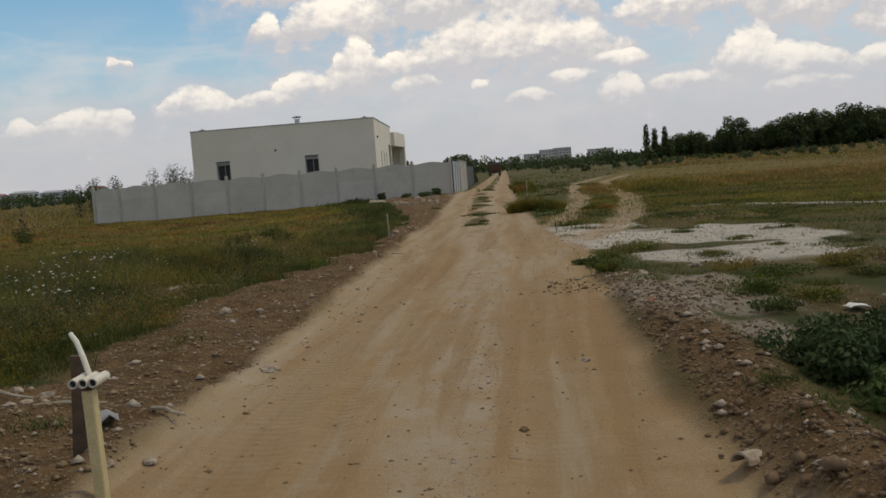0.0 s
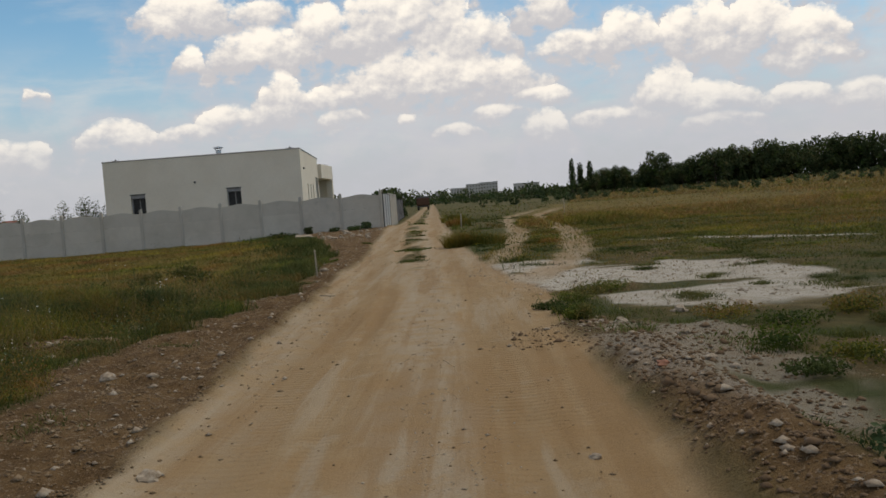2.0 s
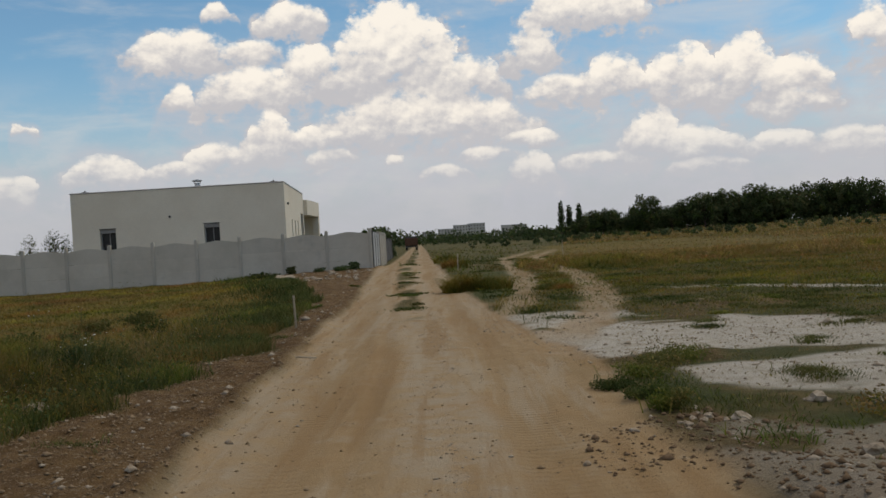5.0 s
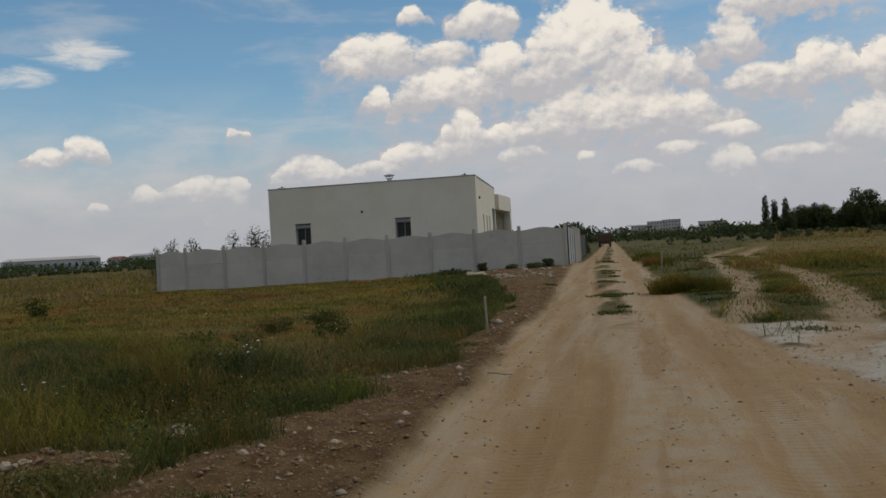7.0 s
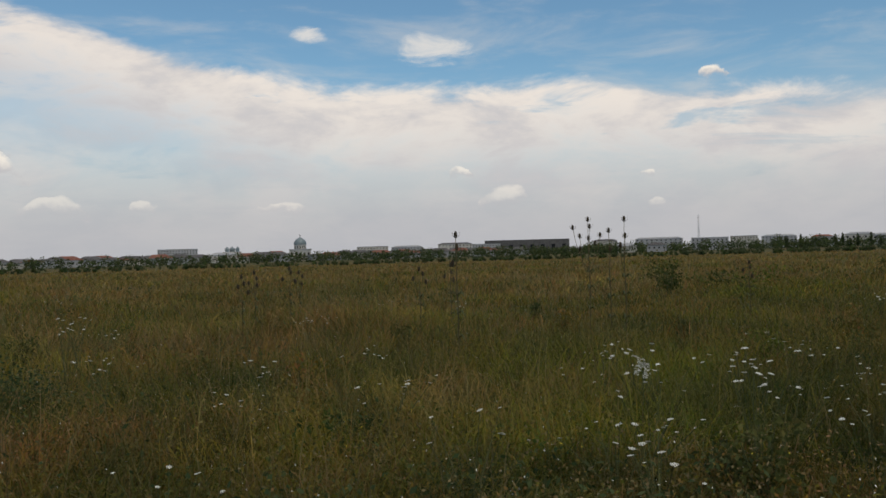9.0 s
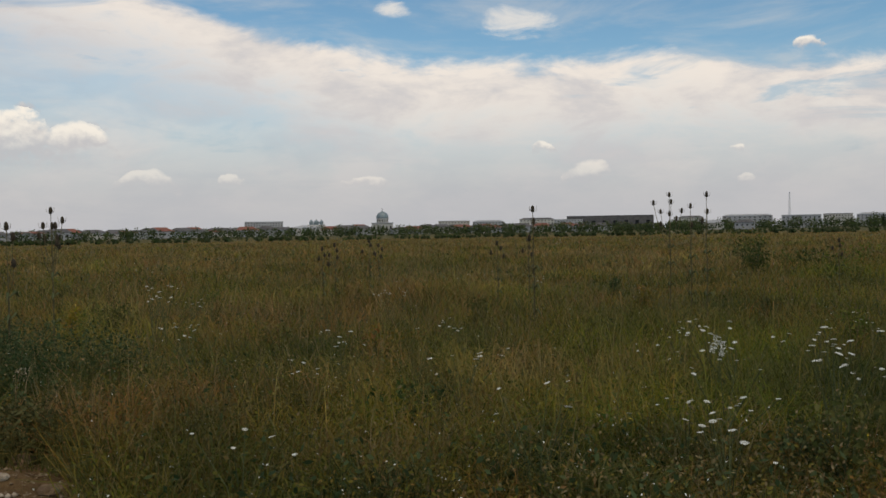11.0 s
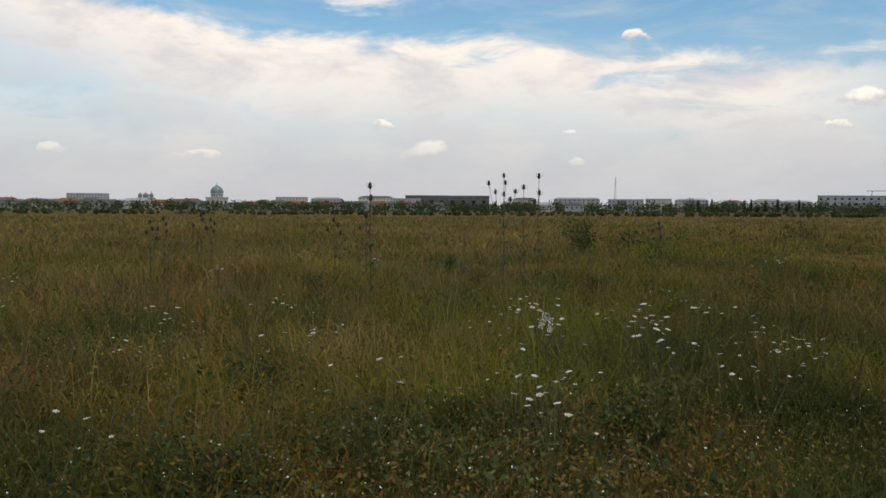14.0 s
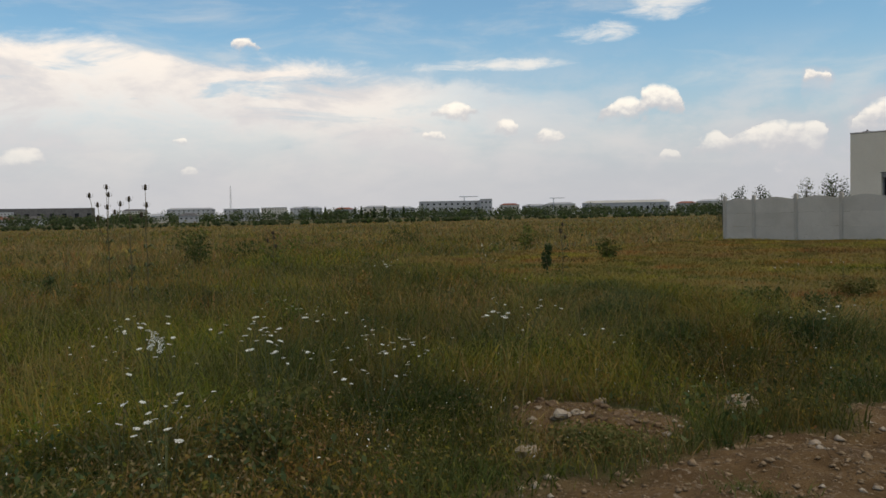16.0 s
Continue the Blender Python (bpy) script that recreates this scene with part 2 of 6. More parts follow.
def foliage(name, cols, rough=0.75, through_light=0.25):
    """Leaves or blades: colour runs over the list by the per-blade tint, broken by broad patches."""
    m, k, b = material(name, rough, 0.0, 0.15)
    tint, vec = k.attribute("tint"), place(k)
    patch = k.math('ADD', k.math('MULTIPLY', k.noise(vec, 0.35, 4.0, 0.6), 0.6), k.math('MULTIPLY', k.noise(vec, 0.07, 3.0, 0.5), 0.4))
    f = k.math('ADD', k.math('MULTIPLY', tint, 0.75), k.math('MULTIPLY', k.math('SUBTRACT', k.smooth(patch, 0.36, 0.62), 0.40), 0.75), clamp=True)
    ramp = k.nodes.new("ShaderNodeValToRGB")
    e = ramp.color_ramp.elements
    e[0].position, e[0].color = 0.0, (*cols[0], 1)
    e[1].position, e[1].color = 1.0, (*cols[-1], 1)
    for i, c in enumerate(cols[1:-1]):
        el = e.new((i + 1) / (len(cols) - 1))
        el.color = (*c, 1)
    k.links.new(f, ramp.inputs[0])
    # stands of different plants: rusty, yellow-green and dark ones
    rusty = k.smooth(k.noise(vec, 0.42, 4.0, 0.65), 0.50, 0.62, 0.0, 0.75)
    fresh = k.smooth(k.noise(vec, 0.27, 4.0, 0.6, 0.5), 0.52, 0.62, 0.0, 0.8)
    deep = k.smooth(k.noise(vec, 0.75, 4.0, 0.65, 0.3), 0.50, 0.60, 0.0, 0.85)
    shade = k.mix(rusty, ramp.outputs[0], k.mix(1.0, ramp.outputs[0], (1.30, 0.86, 0.80), 'MULTIPLY'))
    shade = k.mix(fresh, shade, k.mix(1.0, ramp.outputs[0], (1.25, 1.42, 0.72), 'MULTIPLY'))
    shade = k.mix(deep, shade, k.mix(1.0, ramp.outputs[0], (0.50, 0.62, 0.55), 'MULTIPLY'))
    k.links.new(shade, b.inputs["Base Color"])
    t = k.nodes.new("ShaderNodeBsdfTranslucent")
    k.links.new(shade, t.inputs[0])
    mixer = k.nodes.new("ShaderNodeMixShader")
    mixer.inputs[0].default_value = through_light
    k.links.new(b.outputs[0], mixer.inputs[1])
    k.links.new(t.outputs[0], mixer.inputs[2])
    k.links.new(mixer.outputs[0], m.node_tree.nodes["Material Output"].inputs[0])
    return m


def ground_material():
    m, k, b = material("ground_earth", 0.95, 0.0, 0.12)
    vec = place(k)
    zone = k.nodes.new("ShaderNodeSeparateColor")
    k.links.new(k.attribute("zone", "Color"), zone.inputs[0])
    road, rubble, white = zone.outputs
    mow, rut, pale = k.attribute("mow"), k.attribute("rut"), k.attribute("pale")
    n_big, n_mid = k.noise(vec, 0.5, 5.0, 0.6), k.noise(vec, 3.0, 5.0, 0.65)
    n_fine, n_grit = k.noise(vec, 26.0, 4.0, 0.7), k.noise(vec, 95.0, 3.0, 0.7)
    soil = k.mix(k.smooth(n_mid, 0.35, 0.65), (0.080, 0.066, 0.024), (0.150, 0.112, 0.044))
    soil = k.mix(k.smooth(n_big, 0.42, 0.62), soil, (0.062, 0.072, 0.022))
    far = k.mix(k.smooth(n_fine, 0.35, 0.65), (0.195, 0.130, 0.036), (0.130, 0.108, 0.030))
    soil = k.mix(mow, soil, far)
    tan = k.mix(k.smooth(n_mid, 0.3, 0.7), (0.360, 0.250, 0.136), (0.305, 0.203, 0.103))
    tan = k.mix(k.smooth(k.noise(vec, 0.9, 4.0, 0.6), 0.5, 0.66, 0.0, 0.75), tan, (0.325, 0.203, 0.097))
    tan = k.mix(k.smooth(k.noise(vec, 1.7, 5.0, 0.65), 0.54, 0.68, 0.0, 0.6), tan, (0.385, 0.31, 0.215))
    tan = k.mix(k.math('MULTIPLY', pale, k.smooth(n_mid, 0.36, 0.62, 0.1, 0.75)), tan, (0.39, 0.32, 0.23))
    tan = k.mix(k.math('MULTIPLY', rut, 0.55), tan, (0.285, 0.187, 0.093))
    sep = k.nodes.new("ShaderNodeSeparateXYZ")
    k.links.new(vec, sep.inputs[0])
    drag = k.noise(k.combine(k.math('MULTIPLY', sep.outputs[0], 2.6), k.math('MULTIPLY', sep.outputs[1], 0.16), 0.0), 1.0, 6.0, 0.62, 0.3)
    tan = k.mix(k.smooth(drag, 0.50, 0.62, 0.0, 0.65), tan, (0.275, 0.168, 0.077))
    tan = k.mix(k.smooth(drag, 0.46, 0.34, 0.0, 0.5), tan, (0.40, 0.33, 0.235))
    red = k.mix(k.smooth(n_mid, 0.35, 0.65), (0.112, 0.064, 0.027), (0.185, 0.112, 0.050))
    n_chip = k.noise(vec, 14.0, 3.0, 0.6)
    red = k.mix(k.smooth(n_chip, 0.40, 0.32, 0.0, 0.6), red, (0.060, 0.038, 0.022))
    red = k.mix(k.smooth(n_fine, 0.57, 0.64, 0.0, 0.75), red, (0.29, 0.215, 0.145))
    red = k.mix(k.smooth(n_chip, 0.64, 0.70, 0.0, 0.7), red, (0.36, 0.29, 0.21))
    chalk = k.mix(k.smooth(n_mid, 0.35, 0.7), (0.54, 0.49, 0.41), (0.43, 0.375, 0.295))
    col = k.mix(rubble, soil, red)
    col = k.mix(white, col, chalk)
    col = k.mix(road, col, tan)
    col = k.mix(k.smooth(n_grit, 0.62, 0.40, 0.0, 0.15), col, (0.09, 0.065, 0.04))
    col = k.mix(k.smooth(n_grit, 0.66, 0.80, 0.0, 0.35), col, (0.48, 0.43, 0.36))
    k.links.new(col, b.inputs["Base Color"])
    # tyre lugs pressed into the ruts, and grit
    wob = k.math('MULTIPLY', n_mid, 2.5)
    lug = k.math('SINE', k.math('ADD', k.math('MULTIPLY', sep.outputs[1], 62.0), wob))
    lug = k.math('MULTIPLY', lug, k.math('MULTIPLY', k.math('MULTIPLY', rut, road), k.smooth(n_big, 0.38, 0.58)))
    calm = k.math('SUBTRACT', 1.0, k.math('MULTIPLY', road, 0.6))
    height = k.math('ADD', k.math('MULTIPLY', calm, k.math('ADD', k.math('MULTIPLY', n_fine, 0.9), k.math('MULTIPLY', n_grit, 0.5))), k.math('MULTIPLY', lug, 0.16))
    bump(k, b, height, 0.9, 0.045)
    return m


GROUND = ground_material()
CONCRETE = surface("cast_concrete", (0.50, 0.455, 0.38), (0.59, 0.54, 0.46), 1.2, 0.92, 0.25, 40.0, stain=(0.30, 0.29, 0.27))
POST_CONCRETE = surface("post_concrete", (0.43, 0.395, 0.335), (0.50, 0.46, 0.395), 2.0, 0.92, 0.25, 40.0)
RENDER_WHITE = surface("white_render", (0.73, 0.645, 0.515), (0.79, 0.71, 0.58), 0.5, 0.9, 0.12, 30.0)
ROOF_TRIM = surface("roof_trim", (0.30, 0.29, 0.28), (0.38, 0.37, 0.36), 3.0, 0.6)
# near-black colour standing for the shade inside hollows
VOID_SHADE = surface("hollow_shade", (0.035, 0.033, 0.032), (0.06, 0.057, 0.053), 1.5)
SHUTTER = surface("shutter_box", (0.26, 0.25, 0.24), (0.33, 0.32, 0.31), 4.0, 0.6)
GLASS = surface("window_glass", (0.014, 0.014, 0.015), (0.024, 0.024, 0.025), 2.0, 0.25, 0.0, spec=0.3)
METAL_GREY = surface("galvanised_metal", (0.42, 0.43, 0.44), (0.55, 0.56, 0.57), 8.0, 0.45, 0.05, metal=0.7)
GATE_WHITE = surface("gate_sheet", (0.62, 0.62, 0.60), (0.72, 0.72, 0.70), 1.0, 0.6, 0.05, stain=(0.50, 0.48, 0.45))
DARK_METAL = surface("dark_metal", (0.05, 0.05, 0.052), (0.09, 0.088, 0.085), 5.0, 0.6)
YELLOW_PAINT = surface("cream_painted_pipe", (0.50, 0.40, 0.20), (0.60, 0.49, 0.27), 9.0, 0.65, 0.12, 70.0, stain=(0.36, 0.26, 0.13), local=True)
PIPE_WHITE = surface("cream_pipe", (0.62, 0.56, 0.44), (0.72, 0.67, 0.56), 12.0, 0.5, 0.1, 70.0, local=True)
BOARD = surface("weathered_board", (0.10, 0.065, 0.042), (0.17, 0.115, 0.075), 9.0, 0.9, 0.4, local=True)
STAKE_WOOD = surface("stake_wood", (0.33, 0.27, 0.19), (0.44, 0.37, 0.27), 9.0, 0.9, local=True)
STONE = surface("pale_stone", (0.27, 0.205, 0.14), (0.46, 0.39, 0.30), 14.0, 0.95, 0.5, 50.0, local=True)
CLOD = surface("earth_clod", (0.13, 0.082, 0.046), (0.22, 0.145, 0.085), 9.0, 0.95, 0.5, 50.0)
GRAVEL = surface("gravel", (0.15, 0.098, 0.052), (0.33, 0.235, 0.145), 17.0, 0.95, 0.5, 80.0)
BRICK_RED = surface("brick_red", (0.26, 0.12, 0.075), (0.34, 0.17, 0.11), 9.0, 0.9, 0.4, local=True)
BARK = surface("bark", (0.06, 0.048, 0.036), (0.12, 0.095, 0.07), 4.0, 0.95, 0.6)
STEM_DRY = surface("dry_stem", (0.10, 0.085, 0.04), (0.17, 0.14, 0.07), 12.0)
STEM_GREEN = surface("green_stem", (0.07, 0.085, 0.035), (0.11, 0.12, 0.05), 12.0)
TEASEL_HEAD = surface("teasel_head", (0.045, 0.036, 0.024), (0.085, 0.065, 0.04), 40.0, grain=0.8)
UMBEL = surface("white_umbel", (0.66, 0.65, 0.56), (0.80, 0.79, 0.72), 30.0)
YELLOW_FLOWER = surface("yellow_flower", (0.55, 0.42, 0.03), (0.65, 0.52, 0.06), 30.0)
FIELD_GRASS = foliage("field_grass", [(0.072, 0.086, 0.017), (0.158, 0.150, 0.024), (0.214, 0.158, 0.034), (0.222, 0.122, 0.045), (0.37, 0.25, 0.10)], through_light=0.35)
GREEN_GRASS = foliage("green_grass", [(0.054, 0.072, 0.020), (0.082, 0.100, 0.028), (0.120, 0.124, 0.035), (0.172, 0.145, 0.050)], through_light=0.35)
MOWN_GRASS = foliage("mown_grass", [(0.115, 0.118, 0.026), (0.185, 0.155, 0.036), (0.255, 0.190, 0.055), (0.215, 0.128, 0.045)], through_light=0.3)
DRY_GRASS = foliage("dry_grass", [(0.13, 0.115, 0.045), (0.19, 0.145, 0.066), (0.25, 0.185, 0.09), (0.31, 0.24, 0.13)])
WEED_LEAF = foliage("weed_leaf", [(0.038, 0.062, 0.022), (0.055, 0.082, 0.030), (0.078, 0.102, 0.038), (0.105, 0.115, 0.048)])
TREE_LEAF = foliage("tree_leaf", [(0.036, 0.054, 0.022), (0.054, 0.076, 0.030), (0.078, 0.100, 0.040), (0.110, 0.122, 0.052)])
TOWN_WALL = surface("town_wall", (0.36, 0.36, 0.365), (0.44, 0.44, 0.445), 0.08, 0.9, 0.1)
CREAM_WALL = surface("cream_wall", (0.48, 0.455, 0.41), (0.56, 0.53, 0.48), 0.08, 0.9, 0.1)
GREY_WALL = surface("grey_wall", (0.34, 0.345, 0.35), (0.42, 0.42, 0.425), 0.08, 0.9, 0.1)
RED_ROOF = surface("red_roof", (0.22, 0.09, 0.065), (0.30, 0.13, 0.095), 0.3)
DARK_ROOF = surface("dark_roof", (0.10, 0.095, 0.095), (0.16, 0.15, 0.145), 0.3)
DOME_METAL = surface("dome_metal", (0.20, 0.25, 0.26), (0.28, 0.33, 0.34), 0.5, 0.5, 0.05, metal=0.3)
RUST = surface("rust_brown", (0.075, 0.04, 0.026), (0.12, 0.065, 0.042), 3.0)
RUBBER = surface("rubber", (0.02, 0.02, 0.02), (0.035, 0.034, 0.033), 6.0)

# ---- mesh helpers ----


def part(name, bm, mat, parent=None, label=""):
    """Links a bmesh as one mesh object under parent."""
    me = bpy.data.meshes.new(name)
    bm.to_mesh(me)
    bm.free()
    me.materials.append(mat)
    ob = new(name, me)
    if parent:
        ob.parent = parent
    return tagged(ob, label) if label else ob


def shared(name, me, parent, m):
    ob = new(name, me)
    ob.parent = parent
    ob.matrix_basis = m
    return ob


def thing(name, label, category, group="", m=None, kind=""):
    ob = new(name)
    ob.empty_display_size = 0.2
    if m is not None:
        ob.matrix_basis = m
    return tagged(ob, label, category, group, kind)


def add_box(bm, x0, x1, y0, y1, z0, z1, bevel=0.0):
    made = bmesh.ops.create_cube(bm, size=1)["verts"]
    for v in made:
        v.co = Vector(((x0 + x1) / 2 + v.co.x * (x1 - x0), (y0 + y1) / 2 + v.co.y * (y1 - y0), (z0 + z1) / 2 + v.co.z * (z1 - z0)))
    if bevel:
        bmesh.ops.bevel(bm, geom=list({e for v in made for e in v.link_edges}), offset=bevel, segments=1, affect='EDGES')


def boxmesh(*dims, bevel=0.0):
    bm = bmesh.new()
    add_box(bm, *dims, bevel=bevel)
    return bm


def tube(bm, points, radii, sides=6, cap=True):
    """A tapered tube along points."""
    rings = []
    for i, p in enumerate(points):
        a, b = Vector(points[max(i - 1, 0)]), Vector(points[min(i + 1, len(points) - 1)])
        q = (b - a).normalized().to_track_quat('Z', 'Y')
        rings.append([bm.verts.new(Vector(p) + q @ Vector((radii[i] * math.cos(s * math.tau / sides), radii[i] * math.sin(s * math.tau / sides), 0))) for s in range(sides)])
    for r0, r1 in zip(rings, rings[1:]):
        for s in range(sides):
            bm.faces.new((r0[s], r0[(s + 1) % sides], r1[(s + 1) % sides], r1[s]))
    if cap:
        bm.faces.new(rings[0][::-1])
        bm.faces.new(rings[-1])


def lathe(bm, profile, sides=10, centre=(0, 0, 0)):
    """Turns (radius, z) pairs round the z axis."""
    tube_rings = [[bm.verts.new((centre[0] + r * math.cos(s * math.tau / sides), centre[1] + r * math.sin(s * math.tau / sides), centre[2] + z)) for s in range(sides)] for r, z in profile]
    for r0, r1 in zip(tube_rings, tube_rings[1:]):
        for s in range(sides):
            bm.faces.new((r0[s], r0[(s + 1) % sides], r1[(s + 1) % sides], r1[s]))
    bm.faces.new(tube_rings[0][::-1])
    bm.faces.new(tube_rings[-1])


def raw_mesh(name, verts, tris, mat, floats=None, smooth=False):
    """A triangle mesh from numpy arrays, with float attributes per vertex."""
    me = bpy.data.meshes.new(name)
    me.vertices.add(len(verts))
    me.vertices.foreach_set("co", np.ascontiguousarray(verts, np.float32).ravel())
    me.loops.add(tris.size)
    me.loops.foreach_set("vertex_index", np.ascontiguousarray(tris, np.int32).ravel())
    me.polygons.add(len(tris))
    me.polygons.foreach_set("loop_start", np.arange(0, tris.size, 3, dtype=np.int32))
    me.polygons.foreach_set("loop_total", np.full(len(tris), 3, np.int32))
    for key, values in (floats or {}).items():
        at = me.attributes.new(key, "FLOAT", "POINT")
        at.data.foreach_set("value", np.ascontiguousarray(values, np.float32))
    if smooth:
        me.polygons.foreach_set("use_smooth", np.ones(len(tris), bool))
    me.update(calc_edges=True)
    me.materials.append(mat)
    return me


rng = np.random.default_rng(7)


def hashed(ix, iy, seed):
    n = np.sin(ix * 127.1 + iy * 311.7 + seed * 74.7) * 43758.5453
    return n - np.floor(n)


def vnoise(x, y, scale, seed=0.0, octaves=3):
    """Smooth value noise, about 0 to 1."""
    total, amp, norm = 0.0, 1.0, 0.0
    for o in range(octaves):
        sx, sy = x / scale * 2 ** o, y / scale * 2 ** o
        ix, iy = np.floor(sx), np.floor(sy)
        fx, fy = sx - ix, sy - iy
        fx, fy = fx * fx * (3 - 2 * fx), fy * fy * (3 - 2 * fy)
        a, b = hashed(ix, iy, seed + o), hashed(ix + 1, iy, seed + o)
        c, d = hashed(ix, iy + 1, seed + o), hashed(ix + 1, iy + 1, seed + o)
        total = total + amp * ((a * (1 - fx) + b * fx) * (1 - fy) + (c * (1 - fx) + d * fx) * fy)
        norm += amp
        amp *= 0.5
    return total / norm


def sstep(v, lo, hi):
    t = np.clip((v - lo) / (hi - lo), 0, 1)
    return t * t * (3 - 2 * t)


# ---- ground: zones of the plan ----


def road_x(y):
    return np.interp(y, [-60, 5, 10, 25, 50, 105, 300, 1500], [6.0, 3.55, 3.4, 2.8, 1.6, 0.2, -5.5, -47])


def branch_x(y):
    return np.interp(y, [17, 21, 25, 30, 38, 50, 65, 100], [3.6, 4.9, 5.9, 6.5, 7.2, 7.4, 8.4, 15.0])


def verge_x(y):
    """Where the field's growth meets the bare rubble of the verge."""
    return np.interp(y, [2, 6, 8, 10, 12, 14, 17, 20, 23.6, 31, 40, 47, 60], [-1.2, -0.8, 0.0, -0.2, -0.5, -0.25, 0.1, 0.4, 0.45, -0.3, -2.6, -5.0, -0.4])


def zones(x, y):
    """Shares of road, rubble, white chalk, mown stubble, rut and pale dust, at places of the plan."""
    wob = (vnoise(x, y, 1.3, 3) - 0.5) * 0.5 + (vnoise(x, y, 0.3, 5) - 0.5) * 0.14
    off = x - road_x(y)
    half = np.interp(y, [0, 20, 26, 60, 300], [1.72, 1.8, 1.6, 1.55, 1.4])
    road = sstep(half - np.abs(off) + wob * 0.6, -0.10, 0.16)
    crown = sstep(0.30 - np.abs(off + 0.15), -0.1, 0.12) * sstep(vnoise(x * 2.2, y, 1.9, 21), 0.5, 0.58) * sstep(y, 22.5, 24.5)
    crown = np.maximum(crown, sstep(0.35 - np.abs(off + 0.1), -0.1, 0.15) * sstep(y, 48, 58) * sstep(vnoise(x, y, 3.0, 4), 0.3, 0.45))
    road = road * (1 - 0.9 * crown)
    b = x - branch_x(y)
    on = sstep(y, 17, 20) * sstep(95 - y, 0, 20)
    tracks = np.maximum(sstep(0.40 - np.abs(b + 0.95) + wob, -0.15, 0.2), sstep(0.48 - np.abs(b - 0.95) + wob, -0.15, 0.2)) * on
    road = np.maximum(road, tracks * 0.75)
    fan = sstep(1.0 - ((x - 4.4) / 0.95) ** 2 - ((y - 15.6) / 3.6) ** 2 + wob * 0.8, -0.1, 0.25)
    road = np.maximum(road, fan * 0.9)
    left = verge_x(y)
    rubble = sstep(x - left + wob * 1.7 + (vnoise(x, y, 2.4, 35) - 0.5) * 1.1, -0.12, 0.3) * sstep(road_x(y) - x, 0.6, 1.3) * sstep(y, -6, -2) * sstep(52 - y, 0, 3)
    pile = sstep(1.0 - ((x + 0.9) / 2.6) ** 2 - ((y - 6.6) / 1.3) ** 2 + wob, -0.1, 0.3)
    heap = sstep(1.0 - ((x + 1.15) / 0.75) ** 2 - ((y - 13.9) / 0.6) ** 2 + wob, -0.1, 0.4) * 0.95
    bank = sstep(0.42 - np.abs(off - half - 0.25) + wob * 0.6, -0.05, 0.25) * sstep(12.5 - y, 0, 3)
    rubble = np.clip(np.maximum.reduce([rubble, pile, heap, bank]), 0, 1) * (1 - 0.85 * road)
    shear = y + 0.75 * (x - 7.2)
    chalk = sstep(1.0 - np.abs((x - 7.2) / 2.7) ** 3 - np.abs((shear - 17.3) / 4.2) ** 3 + wob * 1.3, 0.0, 0.2)
    chalk = np.maximum(chalk, 0.9 * sstep(1.0 - ((x - 5.2) / 1.8) ** 2 - ((y - 21.4) / 1.8) ** 2 + wob, 0, 0.3))
    chalk = np.maximum(chalk, 0.9 * sstep(1.0 - ((x - 11.0) / 2.6) ** 2 - ((y - 26.1 + (x - 11) * 0.9) / 0.8) ** 2 + wob, 0, 0.3))
    tufts = vnoise(x * 0.6, y * 1.3, 1.4, 11, 4)
    holes = sstep(0.66 - tufts, 0.0, 0.10)
    weeds = np.maximum(sstep(1.0 - ((x - 5.45) / 0.5) ** 2 - ((y - 14.7) / 1.5) ** 2 + wob, -0.1, 0.3), sstep(1.0 - ((x - 8.0) / 1.9) ** 2 - ((y - 11.9) / 1.9) ** 2 + wob * 1.5, -0.1, 0.3))
    weeds = np.maximum(weeds, sstep(1.0 - ((x - 10.3) / 1.6) ** 2 - ((y - 15.4) / 1.3) ** 2 + wob * 1.5, -0.1, 0.3))
    chalk = chalk * holes * (1 - 0.9 * weeds)
    pebbly = sstep(1.0 - ((x - 6.0) / 0.95) ** 2 - ((y - 10.4) / 3.0) ** 2 + wob * 1.2, -0.1, 0.4) * sstep(0.66 - vnoise(x, y, 0.7, 12, 3), 0, 0.15)
    chalk = np.maximum(chalk, 0.4 * pebbly)
    dry = sstep(1.0 - ((x - 8.5) / 4.6) ** 2 - ((y - 15.0) / 9.5) ** 2 + wob, 0, 0.4) * sstep(0.50 - vnoise(x, y, 1.5, 31, 3), 0, 0.12)
    rubble = np.maximum(rubble, np.maximum(0.55 * dry, 0.5 * pebbly))
    mow = sstep(y - np.interp(x, [-30, -13, -6, -2.2, -1.2], [25, 24, 22.4, 20.4, 22.5]) + wob * 3, -0.6, 1.2) * sstep(-1.15 - x + wob * 2, -0.3, 0.5) * sstep(49 - y, 0, 1) * sstep(x + 21 + wob * 4, -1, 3)
    stubble_far = sstep(x - branch_x(y) + 2, 0, 2) * sstep(y, 52, 62) * sstep(120 - y, 0, 15) * sstep(40 - x, 0, 12)
    mow = np.maximum(mow, 0.85 * stubble_far)
    rut = np.zeros_like(x)
    for c, w in ((-0.98, 0.30), (-0.52, 0.16), (0.92, 0.32), (1.32, 0.14)):
        rut = np.maximum(rut, sstep(w + 0.08 - np.abs(off - c + (vnoise(y, y * 0, 9.0, 13) - 0.5) * 0.3 + wob * 0.35), 0, 0.30) * (0.45 + 0.75 * vnoise(x, y * 0.5, 1.1, 14)))
    pale = np.maximum(sstep(0.42 - np.abs(off - 0.15) + wob, -0.1, 0.25), sstep(0.5 - np.abs(off + 1.45) + wob, -0.1, 0.3) * 0.6)
    pale = np.maximum(pale, sstep(y, 17, 24) * 0.8)
    return road, rubble, chalk, mow, rut, pale


